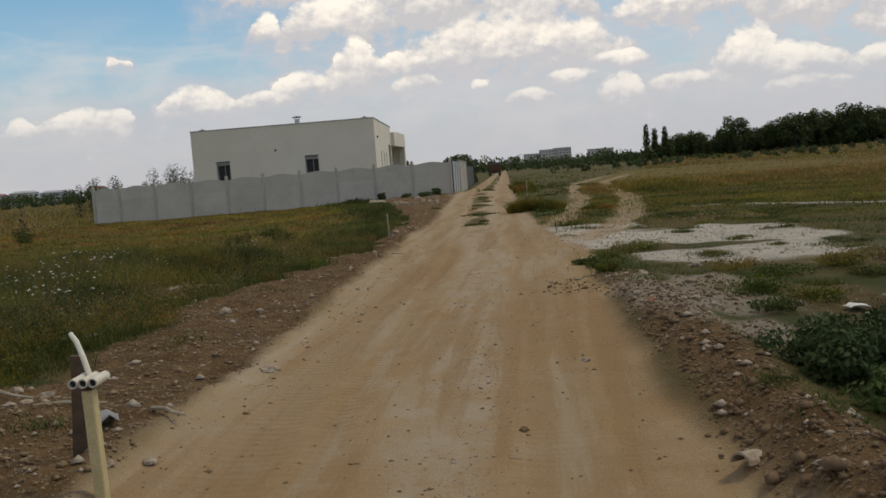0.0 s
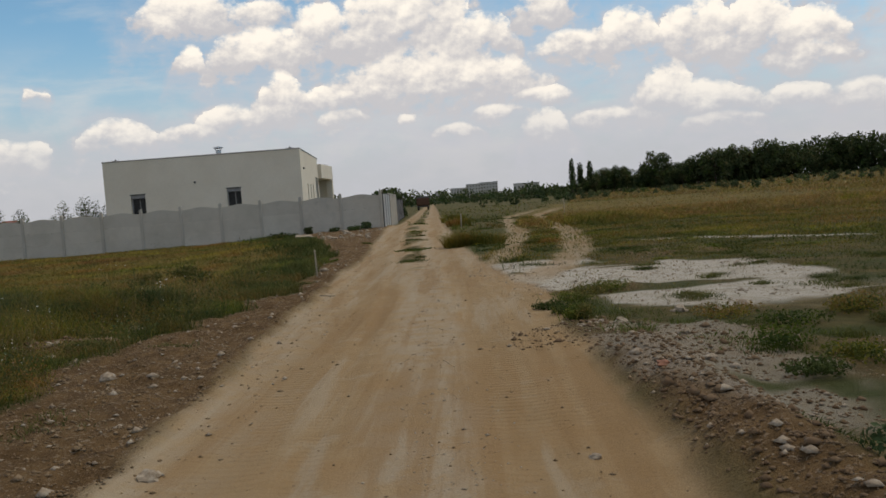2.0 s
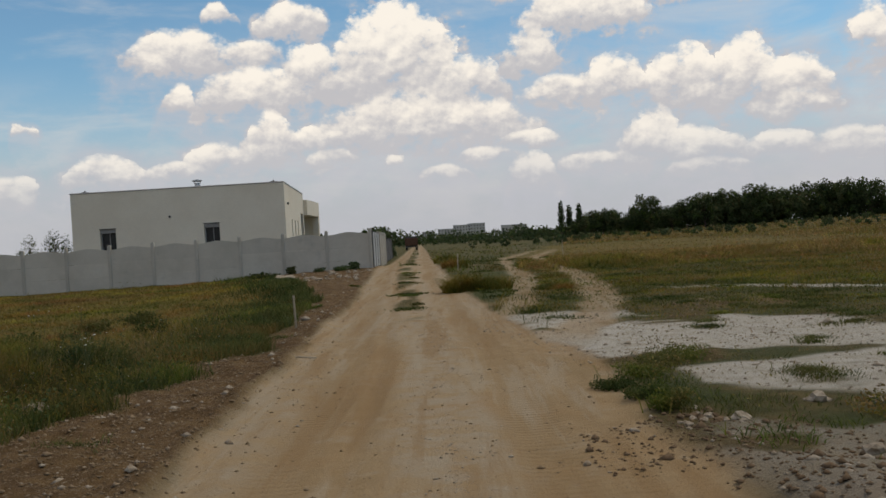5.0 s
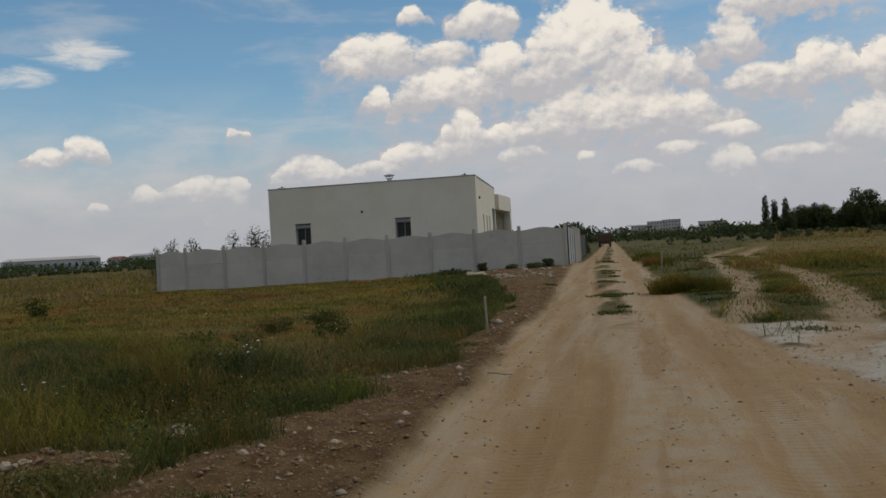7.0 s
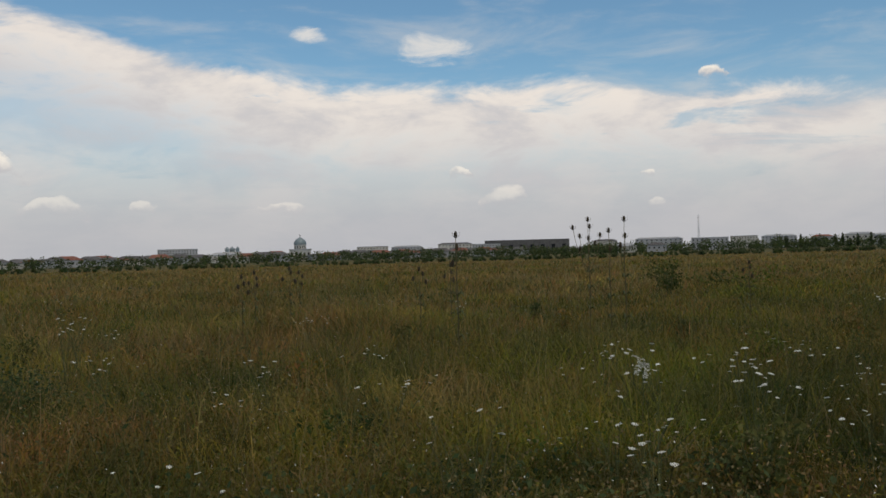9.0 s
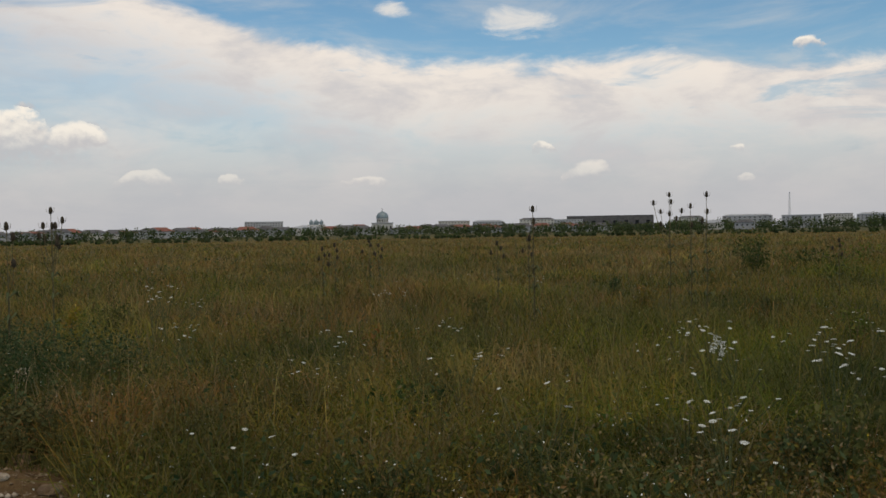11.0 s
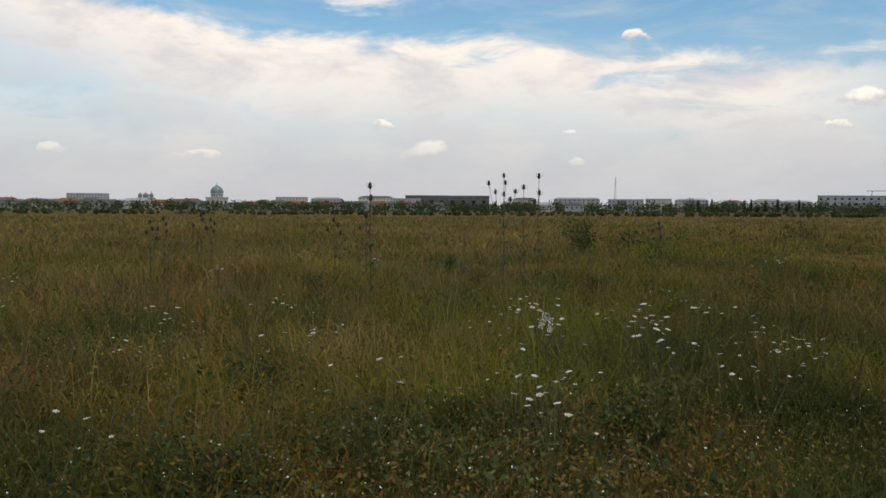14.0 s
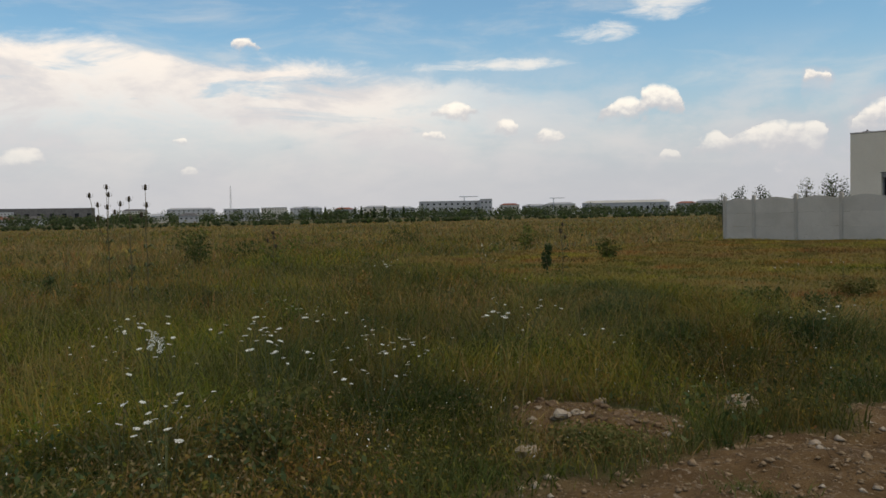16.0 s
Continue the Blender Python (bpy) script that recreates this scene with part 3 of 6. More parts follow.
def height(x, y):
    """Height of the bare ground."""
    road, rubble, chalk, mow, rut, pale = zones(x, y)
    off = x - road_x(y)
    h = 0.32 * np.exp(-((x + 0.5) / 6.0) ** 2 - ((y - 49) / 11.0) ** 2)
    h = h + 0.10 * np.exp(-((x + 8.5) / 8.0) ** 2 - ((y - 52) / 9.0) ** 2)
    h = h + 1.6 * sstep(x - 0.08 * y - 25, 0, 120) * sstep(y, 20, 160)
    open_ground = 1 - np.clip(road + 0.4 * chalk, 0, 1)
    h = h + open_ground * ((vnoise(x, y, 2.6, 41) - 0.5) * 0.14 + (vnoise(x, y, 0.5, 43) - 0.5) * 0.05)
    h = h + rubble * ((vnoise(x, y, 0.35, 47, 4) - 0.4) * 0.15 + (vnoise(x, y, 0.16, 48, 2) - 0.5) * 0.045)
    h = h - road * (0.03 + rut * 0.035 + (vnoise(x, y, 1.4, 51) - 0.5) * 0.03)
    h = h + 0.20 * np.exp(-((off - 2.1) / 0.34) ** 2) * sstep(12.5 - y, 0, 3) * (0.5 + vnoise(x, y, 0.7, 53))
    h = h + 0.075 * np.exp(-((off + 1.78 + (vnoise(y, y * 0, 3.0, 57) - 0.5) * 0.4) / 0.11) ** 2) * sstep(40 - y, 0, 20) * (0.3 + vnoise(x, y, 0.6, 59))
    h = h + 0.22 * np.exp(-((x + 0.9) / 2.0) ** 2 - ((y - 6.5) / 0.8) ** 2)
    h = h + 0.11 * np.exp(-((x + 1.15) / 0.55) ** 2 - ((y - 13.9) / 0.45) ** 2)
    h = h + 0.30 * np.exp(-((x + 2.2) / 2.2) ** 2 - ((y - 35) / 3.0) ** 2)
    h = h - 1.5 * sstep(-x - 50, 0, 300)
    return h


def lines(lo, hi, fine_lo, fine_hi, step, growth):
    """Grid lines, even between fine_lo and fine_hi and growing outwards."""
    mid = list(np.arange(fine_lo, fine_hi, step))
    up, s = [mid[-1]], step
    while up[-1] < hi:
        s *= growth
        up.append(up[-1] + s)
    down, s = [mid[0]], step
    while down[-1] > lo:
        s *= growth
        down.append(down[-1] - s)
    return np.array(down[:0:-1] + mid + up[1:])


def build_ground():
    xs, ys = lines(-3500, 3500, -5, 11, 0.075, 1.05), lines(-3500, 4000, 3.5, 24, 0.085, 1.045)
    gx, gy = np.meshgrid(xs, ys)
    x, y = gx.ravel(), gy.ravel()
    road, rubble, chalk, mow, rut, pale = zones(x, y)
    z = height(x, y)
    nx, ny = len(xs), len(ys)
    i = (np.arange(ny - 1)[:, None] * nx + np.arange(nx - 1)[None, :]).ravel()
    tris = np.concatenate([np.stack([i, i + 1, i + nx + 1], 1), np.stack([i, i + nx + 1, i + nx], 1)])
    me = raw_mesh("ground", np.stack([x, y, z], 1), tris, GROUND, {"mow": mow, "rut": rut, "pale": pale}, True)
    at = me.attributes.new("zone", "FLOAT_COLOR", "POINT")
    at.data.foreach_set("color", np.stack([road, rubble, chalk, np.ones_like(x)], 1).astype(np.float32).ravel())
    tagged(new("ground", me), "dusty tan dirt road through rough grass and rubble", "ground", kind="structure")


build_ground()


def ground_z(x, y):
    return float(height(np.array([float(x)]), np.array([float(y)]))[0])

# ---- precast concrete fence ----
FENCE_Y, BAY = 48.0, 2.05


def slab_mesh(w, z0, z1, arch=0.0):
    """One precast fence slab with raised faces; the top one may be arched."""
    bm = bmesh.new()
    n = 12 if arch else 1
    rows = []
    for i in range(n + 1):
        s = i / n
        top = z1 + arch * (0.5 - 0.5 * math.cos(math.tau * s)) if arch else z1
        x = -w / 2 + w * s
        rows.append([bm.verts.new((x, yy, zz)) for yy, zz in ((-0.022, z0 + 0.004), (-0.026, z0 + 0.014), (-0.026, top - 0.014), (-0.020, top), (0.02, top), (0.02, z0 + 0.004))])
    for a, b in zip(rows, rows[1:]):
        for j in range(6):
            bm.faces.new((a[j], b[j], b[(j + 1) % 6], a[(j + 1) % 6]))
    bm.faces.new(rows[0][::-1])
    bm.faces.new(rows[-1])
    bmesh.ops.recalc_face_normals(bm, faces=bm.faces)
    me = bpy.data.meshes.new("panel")
    bm.to_mesh(me)
    bm.free()
    me.materials.append(CONCRETE)
    return me


def post_mesh(h):
    bm = boxmesh(-0.075, 0.075, -0.07, 0.07, 0, h, bevel=0.012)
    add_box(bm, -0.05, 0.05, -0.05, 0.05, h - 0.002, h + 0.03, bevel=0.01)
    me = bpy.data.meshes.new("post")
    bm.to_mesh(me)
    bm.free()
    me.materials.append(POST_CONCRETE)
    return me


def fence(label, start, step, bays, base, last=None):
    """A fence of posts and three slabs a bay, from start along the unit vector step."""
    ob = thing("concrete_fence", label, "fence")
    turn = Matrix.Rotation(math.atan2(step[1], step[0]), 4, 'Z')
    full = [slab_mesh(BAY - 0.11, 0.0, 0.62), slab_mesh(BAY - 0.11, 0.62, 1.24), slab_mesh(BAY - 0.11, 1.24, 1.87, 0.11)]
    widths = [BAY] * bays + ([last] if last else [])
    posts, s = post_mesh(2.2), 0.0
    for i, w in enumerate(widths + [0]):
        px, py = start[0] + step[0] * s, start[1] + step[1] * s
        zb = base(s)
        shared("post", posts, ob, Matrix.Translation((px, py, zb - 0.16)) @ turn)
        if w:
            set_of = full if w == BAY else [slab_mesh(w - 0.11, 0.0, 0.62), slab_mesh(w - 0.11, 0.62, 1.24), slab_mesh(w - 0.11, 1.24, 1.87, 0.09)]
            mx, my, mz = start[0] + step[0] * (s + w / 2), start[1] + step[1] * (s + w / 2), base(s + w / 2)
            for me in set_of:
                lean = Matrix.Rotation(random.uniform(-0.006, 0.006), 4, 'Y')
                shared("panel", me, ob, Matrix.Translation((mx, my, mz - 0.03)) @ turn @ lean)
        s += w
    return ob


fence("grey precast concrete fence with wavy tops along the plot", (0.0, FENCE_Y), (-1.0, 0.0), 9, lambda s: 0.17 - 0.006 * s, 1.5)
SIDE = Vector((-0.035, 1.0)).normalized()


def gate():
    ob = thing("sliding_gate", "white sheet metal gate with dark posts beside the fence", "gate", m=Matrix.Translation((0.05, 48.35, 0.22)) @ Matrix.Rotation(math.atan2(SIDE.y, SIDE.x), 4, 'Z'))
    part("post", boxmesh(-0.05, 0.25, -0.06, 0.06, -0.2, 1.95, bevel=0.01), DARK_METAL, ob, "dark steel gate post")
    for i in range(3):
        leaf = part("leaf", boxmesh(0.30 + i * 2.65, 2.85 + i * 2.65, -0.02, 0.02, 0.05, 1.85, bevel=0.006), GATE_WHITE, ob)
        for j in range(8):
            x = 0.42 + i * 2.65 + j * 0.32
            part("rib", boxmesh(x, x + 0.04, -0.034, -0.021, 0.08, 1.82), GATE_WHITE, leaf)
        part("post", boxmesh(2.87 + i * 2.65, 2.93 + i * 2.65, -0.05, 0.05, -0.2, 1.9, bevel=0.01), DARK_METAL, ob, "dark steel gate post")


gate()
p = Vector((0.0, 48.35)) + SIDE * 8.4
fence("grey precast concrete fence running on along the road", (p.x, p.y), (SIDE.x, SIDE.y), 6, lambda s: 0.12)
p = Vector((-0.1, 48.35)) + SIDE * 20.9


def screen_fence():
    ob = thing("mesh_fence", "dark green screened wire fence beside the road", "fence", m=Matrix.Translation((p.x, p.y, 0)) @ Matrix.Rotation(math.atan2(SIDE.y, SIDE.x), 4, 'Z'))
    for i in range(13):
        part("post", boxmesh(i * 2.5 - 0.03, i * 2.5 + 0.03, -0.03, 0.03, -0.1, 1.9, bevel=0.008), DARK_METAL, ob)
        if i < 12:
            part("screen", boxmesh(i * 2.5 + 0.03, i * 2.5 + 2.47, -0.008, 0.008, 0.05, 1.8 + 0.05 * math.sin(i * 2)), DARK_ROOF, ob)


screen_fence()

# ---- white flat-roofed house ----


def wall_part(name, a, b, z0, z1, thick, holes, mat, parent):
    """A straight wall from a to b with rectangular openings (s0, s1, zlo, zhi) right through it; the thickness lies to the left of a-b."""
    a, b = Vector(a), Vector(b)
    length = (b - a).length
    ss = sorted({0.0, length, *[h[0] for h in holes], *[h[1] for h in holes]})
    zs = sorted({z0, z1, *[h[2] for h in holes], *[h[3] for h in holes]})
    bm = bmesh.new()
    for s0, s1 in zip(ss, ss[1:]):
        solid = [(lo, hi) for lo, hi in zip(zs, zs[1:]) if not any(h[0] - 1e-6 <= s0 and s1 <= h[1] + 1e-6 and h[2] - 1e-6 <= lo and hi <= h[3] + 1e-6 for h in holes)]
        merged = []
        for lo, hi in solid:
            if merged and abs(merged[-1][1] - lo) < 1e-6:
                merged[-1][1] = hi
            else:
                merged.append([lo, hi])
        for lo, hi in merged:
            add_box(bm, s0, s1, 0, thick, lo, hi)
    bmesh.ops.remove_doubles(bm, verts=bm.verts, dist=1e-5)
    d = b - a
    bm.transform(Matrix.Translation((a.x, a.y, 0)) @ Matrix.Rotation(math.atan2(d.y, d.x), 4, 'Z'))
    return part(name, bm, mat, parent)


def house():
    ob = thing("house", "unfinished flat-roofed house with plain off-white rendered walls", "house", m=Matrix.Translation((-9.8, 56, 0)))
    ob_inv = ob.matrix_basis.inverted()
    fl, fr, br, bl = (-15.18, 50.84), (-4.42, 50.84), (-5.25, 62.0), (-15.9, 62.0)
    top = 4.86
    made = []
    made.append(wall_part("wall", fl, fr, 0, top, 0.35, [(1.39, 2.19, 1.55, 3.0), (6.64, 7.42, 1.55, 3.0)], RENDER_WHITE, ob))
    side_v = (Vector(br) - Vector(fr)).normalized()
    made.append(wall_part("wall", tuple(Vector(fr) + side_v * 0.353), br, 0, top, 0.35, [(2.9, 3.35, 0.9, 3.06), (4.7, 5.15, 0.9, 3.06), (6.4, 6.85, 0.9, 3.06), (8.6, 10.4, 0.3, 3.6)], RENDER_WHITE, ob))
    made.append(wall_part("wall", br, bl, 0, top, 0.35, [], RENDER_WHITE, ob))
    made.append(wall_part("wall", bl, fl, 0, top, 0.35, [], RENDER_WHITE, ob))
    bm = bmesh.new()
    ring = [bm.verts.new((x, y, 4.55)) for x, y in (fl, fr, br, bl)]
    geo = bmesh.ops.extrude_face_region(bm, geom=[bm.faces.new(ring)])["geom"]
    bmesh.ops.translate(bm, vec=(0, 0, 0.15), verts=[g for g in geo if isinstance(g, bmesh.types.BMVert)])
    bmesh.ops.scale(bm, vec=(0.96, 0.96, 1), space=Matrix.Translation((10.1, -56.4, 0)), verts=bm.verts)
    made.append(part("roof", bm, ROOF_TRIM, ob, "flat grey roof behind the parapet"))
    bm = bmesh.new()
    for q0, q1 in ((fl, fr), (fr, br), (br, bl), (bl, fl)):
        tube(bm, [(*q0, top + 0.015), (*q1, top + 0.015)], [0.035, 0.035], 4)
    made.append(part("parapet_cap", bm, ROOF_TRIM, ob))
    # portico block on the road side
    px0, px1, py0, py1 = -6.6, -5.0, 62.0, 67.2
    bm = boxmesh(px0, px1, py0 + 0.003, py1, 3.55, 4.5, bevel=0.01)
    made.append(part("portico_roof", bm, RENDER_WHITE, ob))
    made.append(part("portico_pier", boxmesh(px1 - 0.45, px1 - 0.003, py1 - 0.5, py1 - 0.003, 0, 3.547, bevel=0.01), RENDER_WHITE, ob))
    made.append(part("portico_end_wall", boxmesh(px0 + 0.205, px1 - 0.455, py1 - 0.3, py1 - 0.012, 0, 3.544), RENDER_WHITE, ob))
    made.append(part("portico_back_wall", boxmesh(-9.5, px0 + 0.2, py0 + 0.004, py0 + 0.3, 0, 3.546), RENDER_WHITE, ob))
    made.append(part("portico_wall", boxmesh(px0 - 0.2, px0 + 0.2, py0 + 0.305, py1 - 0.01, 0, 3.545), RENDER_WHITE, ob))
    for x, w in ((-13.79, 0.80), (-8.54, 0.78)):
        win = part("window", boxmesh(x, x + w, 51.08, 51.12, 1.55, 2.86), GLASS, ob, "dark unglazed looking window")
        made.append(win)
        for d in ((x, x + 0.05, 51.02, 51.07, 1.55, 2.86), (x + w - 0.05, x + w, 51.02, 51.07, 1.55, 2.86), (x + 0.05, x + w - 0.05, 51.02, 51.07, 1.55, 1.61), (x + w * 0.52, x + w * 0.52 + 0.04, 51.03, 51.07, 1.61, 2.86)):
            made.append(part("frame", boxmesh(*d), SHUTTER, win))
        made.append(part("shutter_box", boxmesh(x + 0.004, x + w - 0.004, 50.87, 51.06, 2.80, 2.995, bevel=0.01), SHUTTER, ob, "grey roller shutter box"))
        made.append(part("lintel_drip", boxmesh(x - 0.03, x + w + 0.03, 50.80, 50.838, 3.0, 3.035), DARK_METAL, ob))
    ang = math.atan2(side_v.y, side_v.x)
    for s in (3.125, 4.925, 6.625):
        q = Vector(fr) + side_v * (0.353 + s)
        pane = part("slit_window", boxmesh(-0.225, 0.225, 0.13, 0.16, 0.9, 3.06), GLASS, ob, "narrow dark slit window")
        pane.matrix_basis = Matrix.Translation((q.x, q.y, 0)) @ Matrix.Rotation(ang, 4, 'Z')
        made.append(pane)
    # no door: a dark panel stands for the shade inside the entrance opening
    q = Vector(fr) + side_v * (0.353 + 9.5)
    dr = part("entrance_door", boxmesh(-0.9, 0.9, 0.15, 0.2, 0.3, 3.6), VOID_SHADE, ob, "dark panel standing for the shade in the recessed entrance opening")
    dr.matrix_basis = Matrix.Translation((q.x, q.y, 0)) @ Matrix.Rotation(ang, 4, 'Z')
    made.append(dr)
    part_wall_vent = boxmesh(-10.28, -10.17, 50.79, 50.838, 3.40, 3.51, bevel=0.015)
    made.append(part("vent", part_wall_vent, DARK_METAL, ob, "small dark wall vent"))
    q = Vector(fr) + side_v * 1.3
    made.append(part("wall_lamp", boxmesh(q.x + 0.01, q.x + 0.09, q.y - 0.05, q.y + 0.05, 3.78, 3.9, bevel=0.015), DARK_METAL, ob))
    # chimney cowl and roof outlets
    bm = bmesh.new()
    lathe(bm, [(0.30, 4.70), (0.30, 5.2), (0.16, 5.25), (0.16, 5.55)], 10, (-10.4, 56.9, 0))
    made.append(part("chimney", bm, METAL_GREY, ob, "short metal chimney with a cowl"))
    bm = bmesh.new()
    lathe(bm, [(0.16, 5.62), (0.30, 5.66), (0.30, 5.70), (0.05, 5.76)], 10, (-10.4, 56.9, 0))
    for s in (-0.18, 0.18):
        tube(bm, [(-10.4 + s * 0.8, 56.9, 5.5), (-10.4 + s * 1.2, 56.9, 5.66)], [0.02, 0.02], 4)
    made.append(part("cowl", bm, METAL_GREY, ob))
    for x, y in ((-5.0, 51.3), (-14.6, 51.3), (-5.4, 66.5)):
        z = 4.87 if y < 60 else 4.5
        bm = bmesh.new()
        lathe(bm, [(0.22, z), (0.22, z + 0.08), (0.05, z + 0.11), (0.03, z + 0.16)], 8, (x, y, 0))
        made.append(part("roof_outlet", bm, DARK_METAL, ob))
    for o in made:
        o.matrix_basis = ob_inv @ o.matrix_basis if o.parent == ob else o.matrix_basis


house()

# ---- pipes, stakes, stones by the road ----


def pipe_post():
    """Square cream post with three short pipes across its top, a raised pipe and a board behind."""
    x, y = 1.942, 4.98
    ob = thing("pipe_marker_post", "cream painted steel post with three short pipes on top", "post", m=pose(x, y, ground_z(x, y), 1.0, -0.5, 4))
    part("upright", boxmesh(-0.031, 0.031, -0.031, 0.031, -0.2, 0.60, bevel=0.006), YELLOW_PAINT, ob)
    part("bracket", boxmesh(-0.03, 0.03, -0.034, 0.034, 0.602, 0.625, bevel=0.004), RUST, ob, "rusty welded bracket")
    for i in range(3):
        bm = bmesh.new()
        r, n, xx = 0.0255, 14, -0.052 + i * 0.052
        for r0, r1, flip in ((r, r, 1), (r * 0.74, r * 0.74, -1)):
            a = [bm.verts.new((xx + r0 * math.cos(s * math.tau / n), -0.07, 0.648 + r0 * math.sin(s * math.tau / n))) for s in range(n)]
            b = [bm.verts.new((xx + r1 * math.cos(s * math.tau / n), 0.10, 0.648 + r1 * math.sin(s * math.tau / n))) for s in range(n)]
            for s in range(n):
                f = (a[s], b[s], b[(s + 1) % n], a[(s + 1) % n])
                bm.faces.new(f if flip > 0 else f[::-1])
        bm.verts.ensure_lookup_table()
        for o in (0, n):
            for s in range(n):
                bm.faces.new((bm.verts[o + s], bm.verts[o + (s + 1) % n], bm.verts[2 * n + o + (s + 1) % n], bm.verts[2 * n + o + s]))
        bmesh.ops.recalc_face_normals(bm, faces=bm.faces)
        pipe = part("pipe", bm, PIPE_WHITE, ob)
        # solid dark plug painted as the shade inside the pipe's bore
        bm = bmesh.new()
        tube(bm, [(xx, -0.052, 0.648), (xx, 0.09, 0.648)], [0.0186, 0.0186], 12)
        part("pipe_bore", bm, VOID_SHADE, pipe)
    bm = bmesh.new()
    tube(bm, [(-0.01, 0.05, 0.66), (-0.055, 0.10, 0.75), (-0.105, 0.15, 0.83), (-0.150, 0.19, 0.868)], [0.016, 0.016, 0.015, 0.013], 8)
    part("raised_pipe", bm, PIPE_WHITE, ob, "cream pipe bent up behind the post")
    bm = bmesh.new()
    tube(bm, [(0.02, 0.0, 0.64), (0.06, -0.02, 0.63), (0.09, 0.01, 0.66), (0.12, 0.0, 0.645)], [0.003] * 4, 5)
    part("wire", bm, PIPE_WHITE, ob)


pipe_post()


def stake(x, y, h, w=0.045, label="pale weathered wooden survey stake in the verge", lean=2.0):
    z = ground_z(x, y)
    ob = thing("survey_stake", label, "stake", "survey stakes", m=pose(x, y, z, lean, -lean, 20))
    part("shaft", boxmesh(-w / 2, w / 2, -w / 2, w / 2, -0.15, h - 0.06, bevel=0.006), STAKE_WOOD, ob)
    part("tip", boxmesh(-w / 2 - 0.004, w / 2 + 0.004, -w / 2 - 0.004, w / 2 + 0.004, h - 0.058, h, bevel=0.01), STAKE_WOOD, ob, "paler sawn stake top")


stake(0.66, 22.6, 0.60, 0.035)
stake(4.0, 44.0, 0.7, lean=-2.0)
stake(11.4, 66.0, 1.0, lean=3.0)


def board():
    x, y = 1.50, 5.6
    ob = thing("old_board", "dark weathered board standing by the marker post", "board", m=pose(x, y, ground_z(x, y), 5, 6, 12))
    part("plank", boxmesh(-0.045, 0.045, -0.012, 0.012, -0.15, 0.62, bevel=0.004), BOARD, ob)


board()


def fallen_plank(x, y):
    """Short weathered plank propped in the weeds."""
    ob = thing("plank", "pale weathered plank lying slanted in the weeds", "plank", m=pose(x, y, ground_z(x, y) + 0.26, 8, 14, 8))
    part("board", boxmesh(-0.24, 0.24, -0.055, 0.055, -0.012, 0.012, bevel=0.004), STAKE_WOOD, ob)
    for sx in (-0.16, 0.16):
        part("prop", boxmesh(sx - 0.02, sx + 0.02, -0.02, 0.02, -0.40, -0.013, bevel=0.004), BOARD, ob, "dark broken batten under the plank")


fallen_plank(-5.1, 6.3)


def rough_stone(r, seed, flat=0.65, cuts=2):
    bm = bmesh.new()
    bmesh.ops.create_icosphere(bm, subdivisions=cuts, radius=r)
    for v in bm.verts:
        n = noise.noise(v.co / r * 1.1 + Vector((seed * 3.7, seed, 0))) * 0.6 + noise.noise(v.co / r * 2.9 + Vector((seed, 0, seed))) * 0.35
        v.co *= 1 + n
        v.co.z *= flat
        if v.co.z < -r * 0.3:
            v.co.z = -r * 0.3
    return bm


def stone(x, y, r, seed, mat=STONE, label="pale limestone lump lying on the verge", name="stone", flat=0.65):
    ob = part(name, rough_stone(r, seed, flat), mat, None)
    ob.matrix_basis = pose(x, y, ground_z(x, y) + r * flat * 0.25, 0, 0, seed * 77)
    tagged(ob, label, "stone", "loose stones")


STONES = [(0.44, 11.16, 0.085), (1.95, 7.96, 0.07), (-0.75, 15.15, 0.12), (4.64, 7.87, 0.035), (1.95, 5.55, 0.05), (1.8, 5.35, 0.03), (-1.6, 14.5, 0.055),
          (-1.0, 13.0, 0.08), (-1.3, 13.7, 0.07), (6.1, 11.6, 0.07), (5.9, 9.9, 0.06), (5.7, 12.9, 0.08), (6.5, 13.4, 0.1), (6.9, 13.2, 0.08), (7.3, 13.5, 0.1)]
for i, (sx, sy, sr) in enumerate(STONES):
    stone(sx, sy, sr, i + 1)
for i in range(22):
    a, b = random.uniform(-3.3, 0.7), random.uniform(5.8, 7.4)
    stone(a, b, random.uniform(0.03, 0.07), 30 + i, (STONE, CLOD)[i % 3 == 0], "broken stone lump on the rubble pile")
for i in range(26):
    a, b = random.gauss(5.45, 0.22), random.gauss(12.9, 0.2)
    stone(a, b, random.uniform(0.018, 0.045), 60 + i, (STONE, CLOD)[i % 2], "stone lump in a small heap on the chalk")
for i in range(26):
    a, b = random.gauss(-1.15, 0.32), random.gauss(13.85, 0.25)
    stone(a, b, random.uniform(0.015, 0.04), 200 + i, (CLOD, CLOD, STONE)[i % 3], "rough clod of earth and stone on the bare heap", "clod")
for i in range(36):
    a, b = random.uniform(-3.0, 0.2), random.uniform(38, 46.5)
    stone(a, b, random.uniform(0.06, 0.14), 90 + i, STONE, "pale rubble lump piled before the fence")
stone(-2.8, 41.0, 0.45, 140, STONE, "large flat pale boulder on the rubble bank", "boulder", 0.45)
stone(5.38, 9.3, 0.05, 141, BRICK_RED, "broken red brick piece on the road edge", "brick_piece")
stone(4.15, 6.0, 0.035, 142, CLOD, "small dark pebble on the road", "pebble")


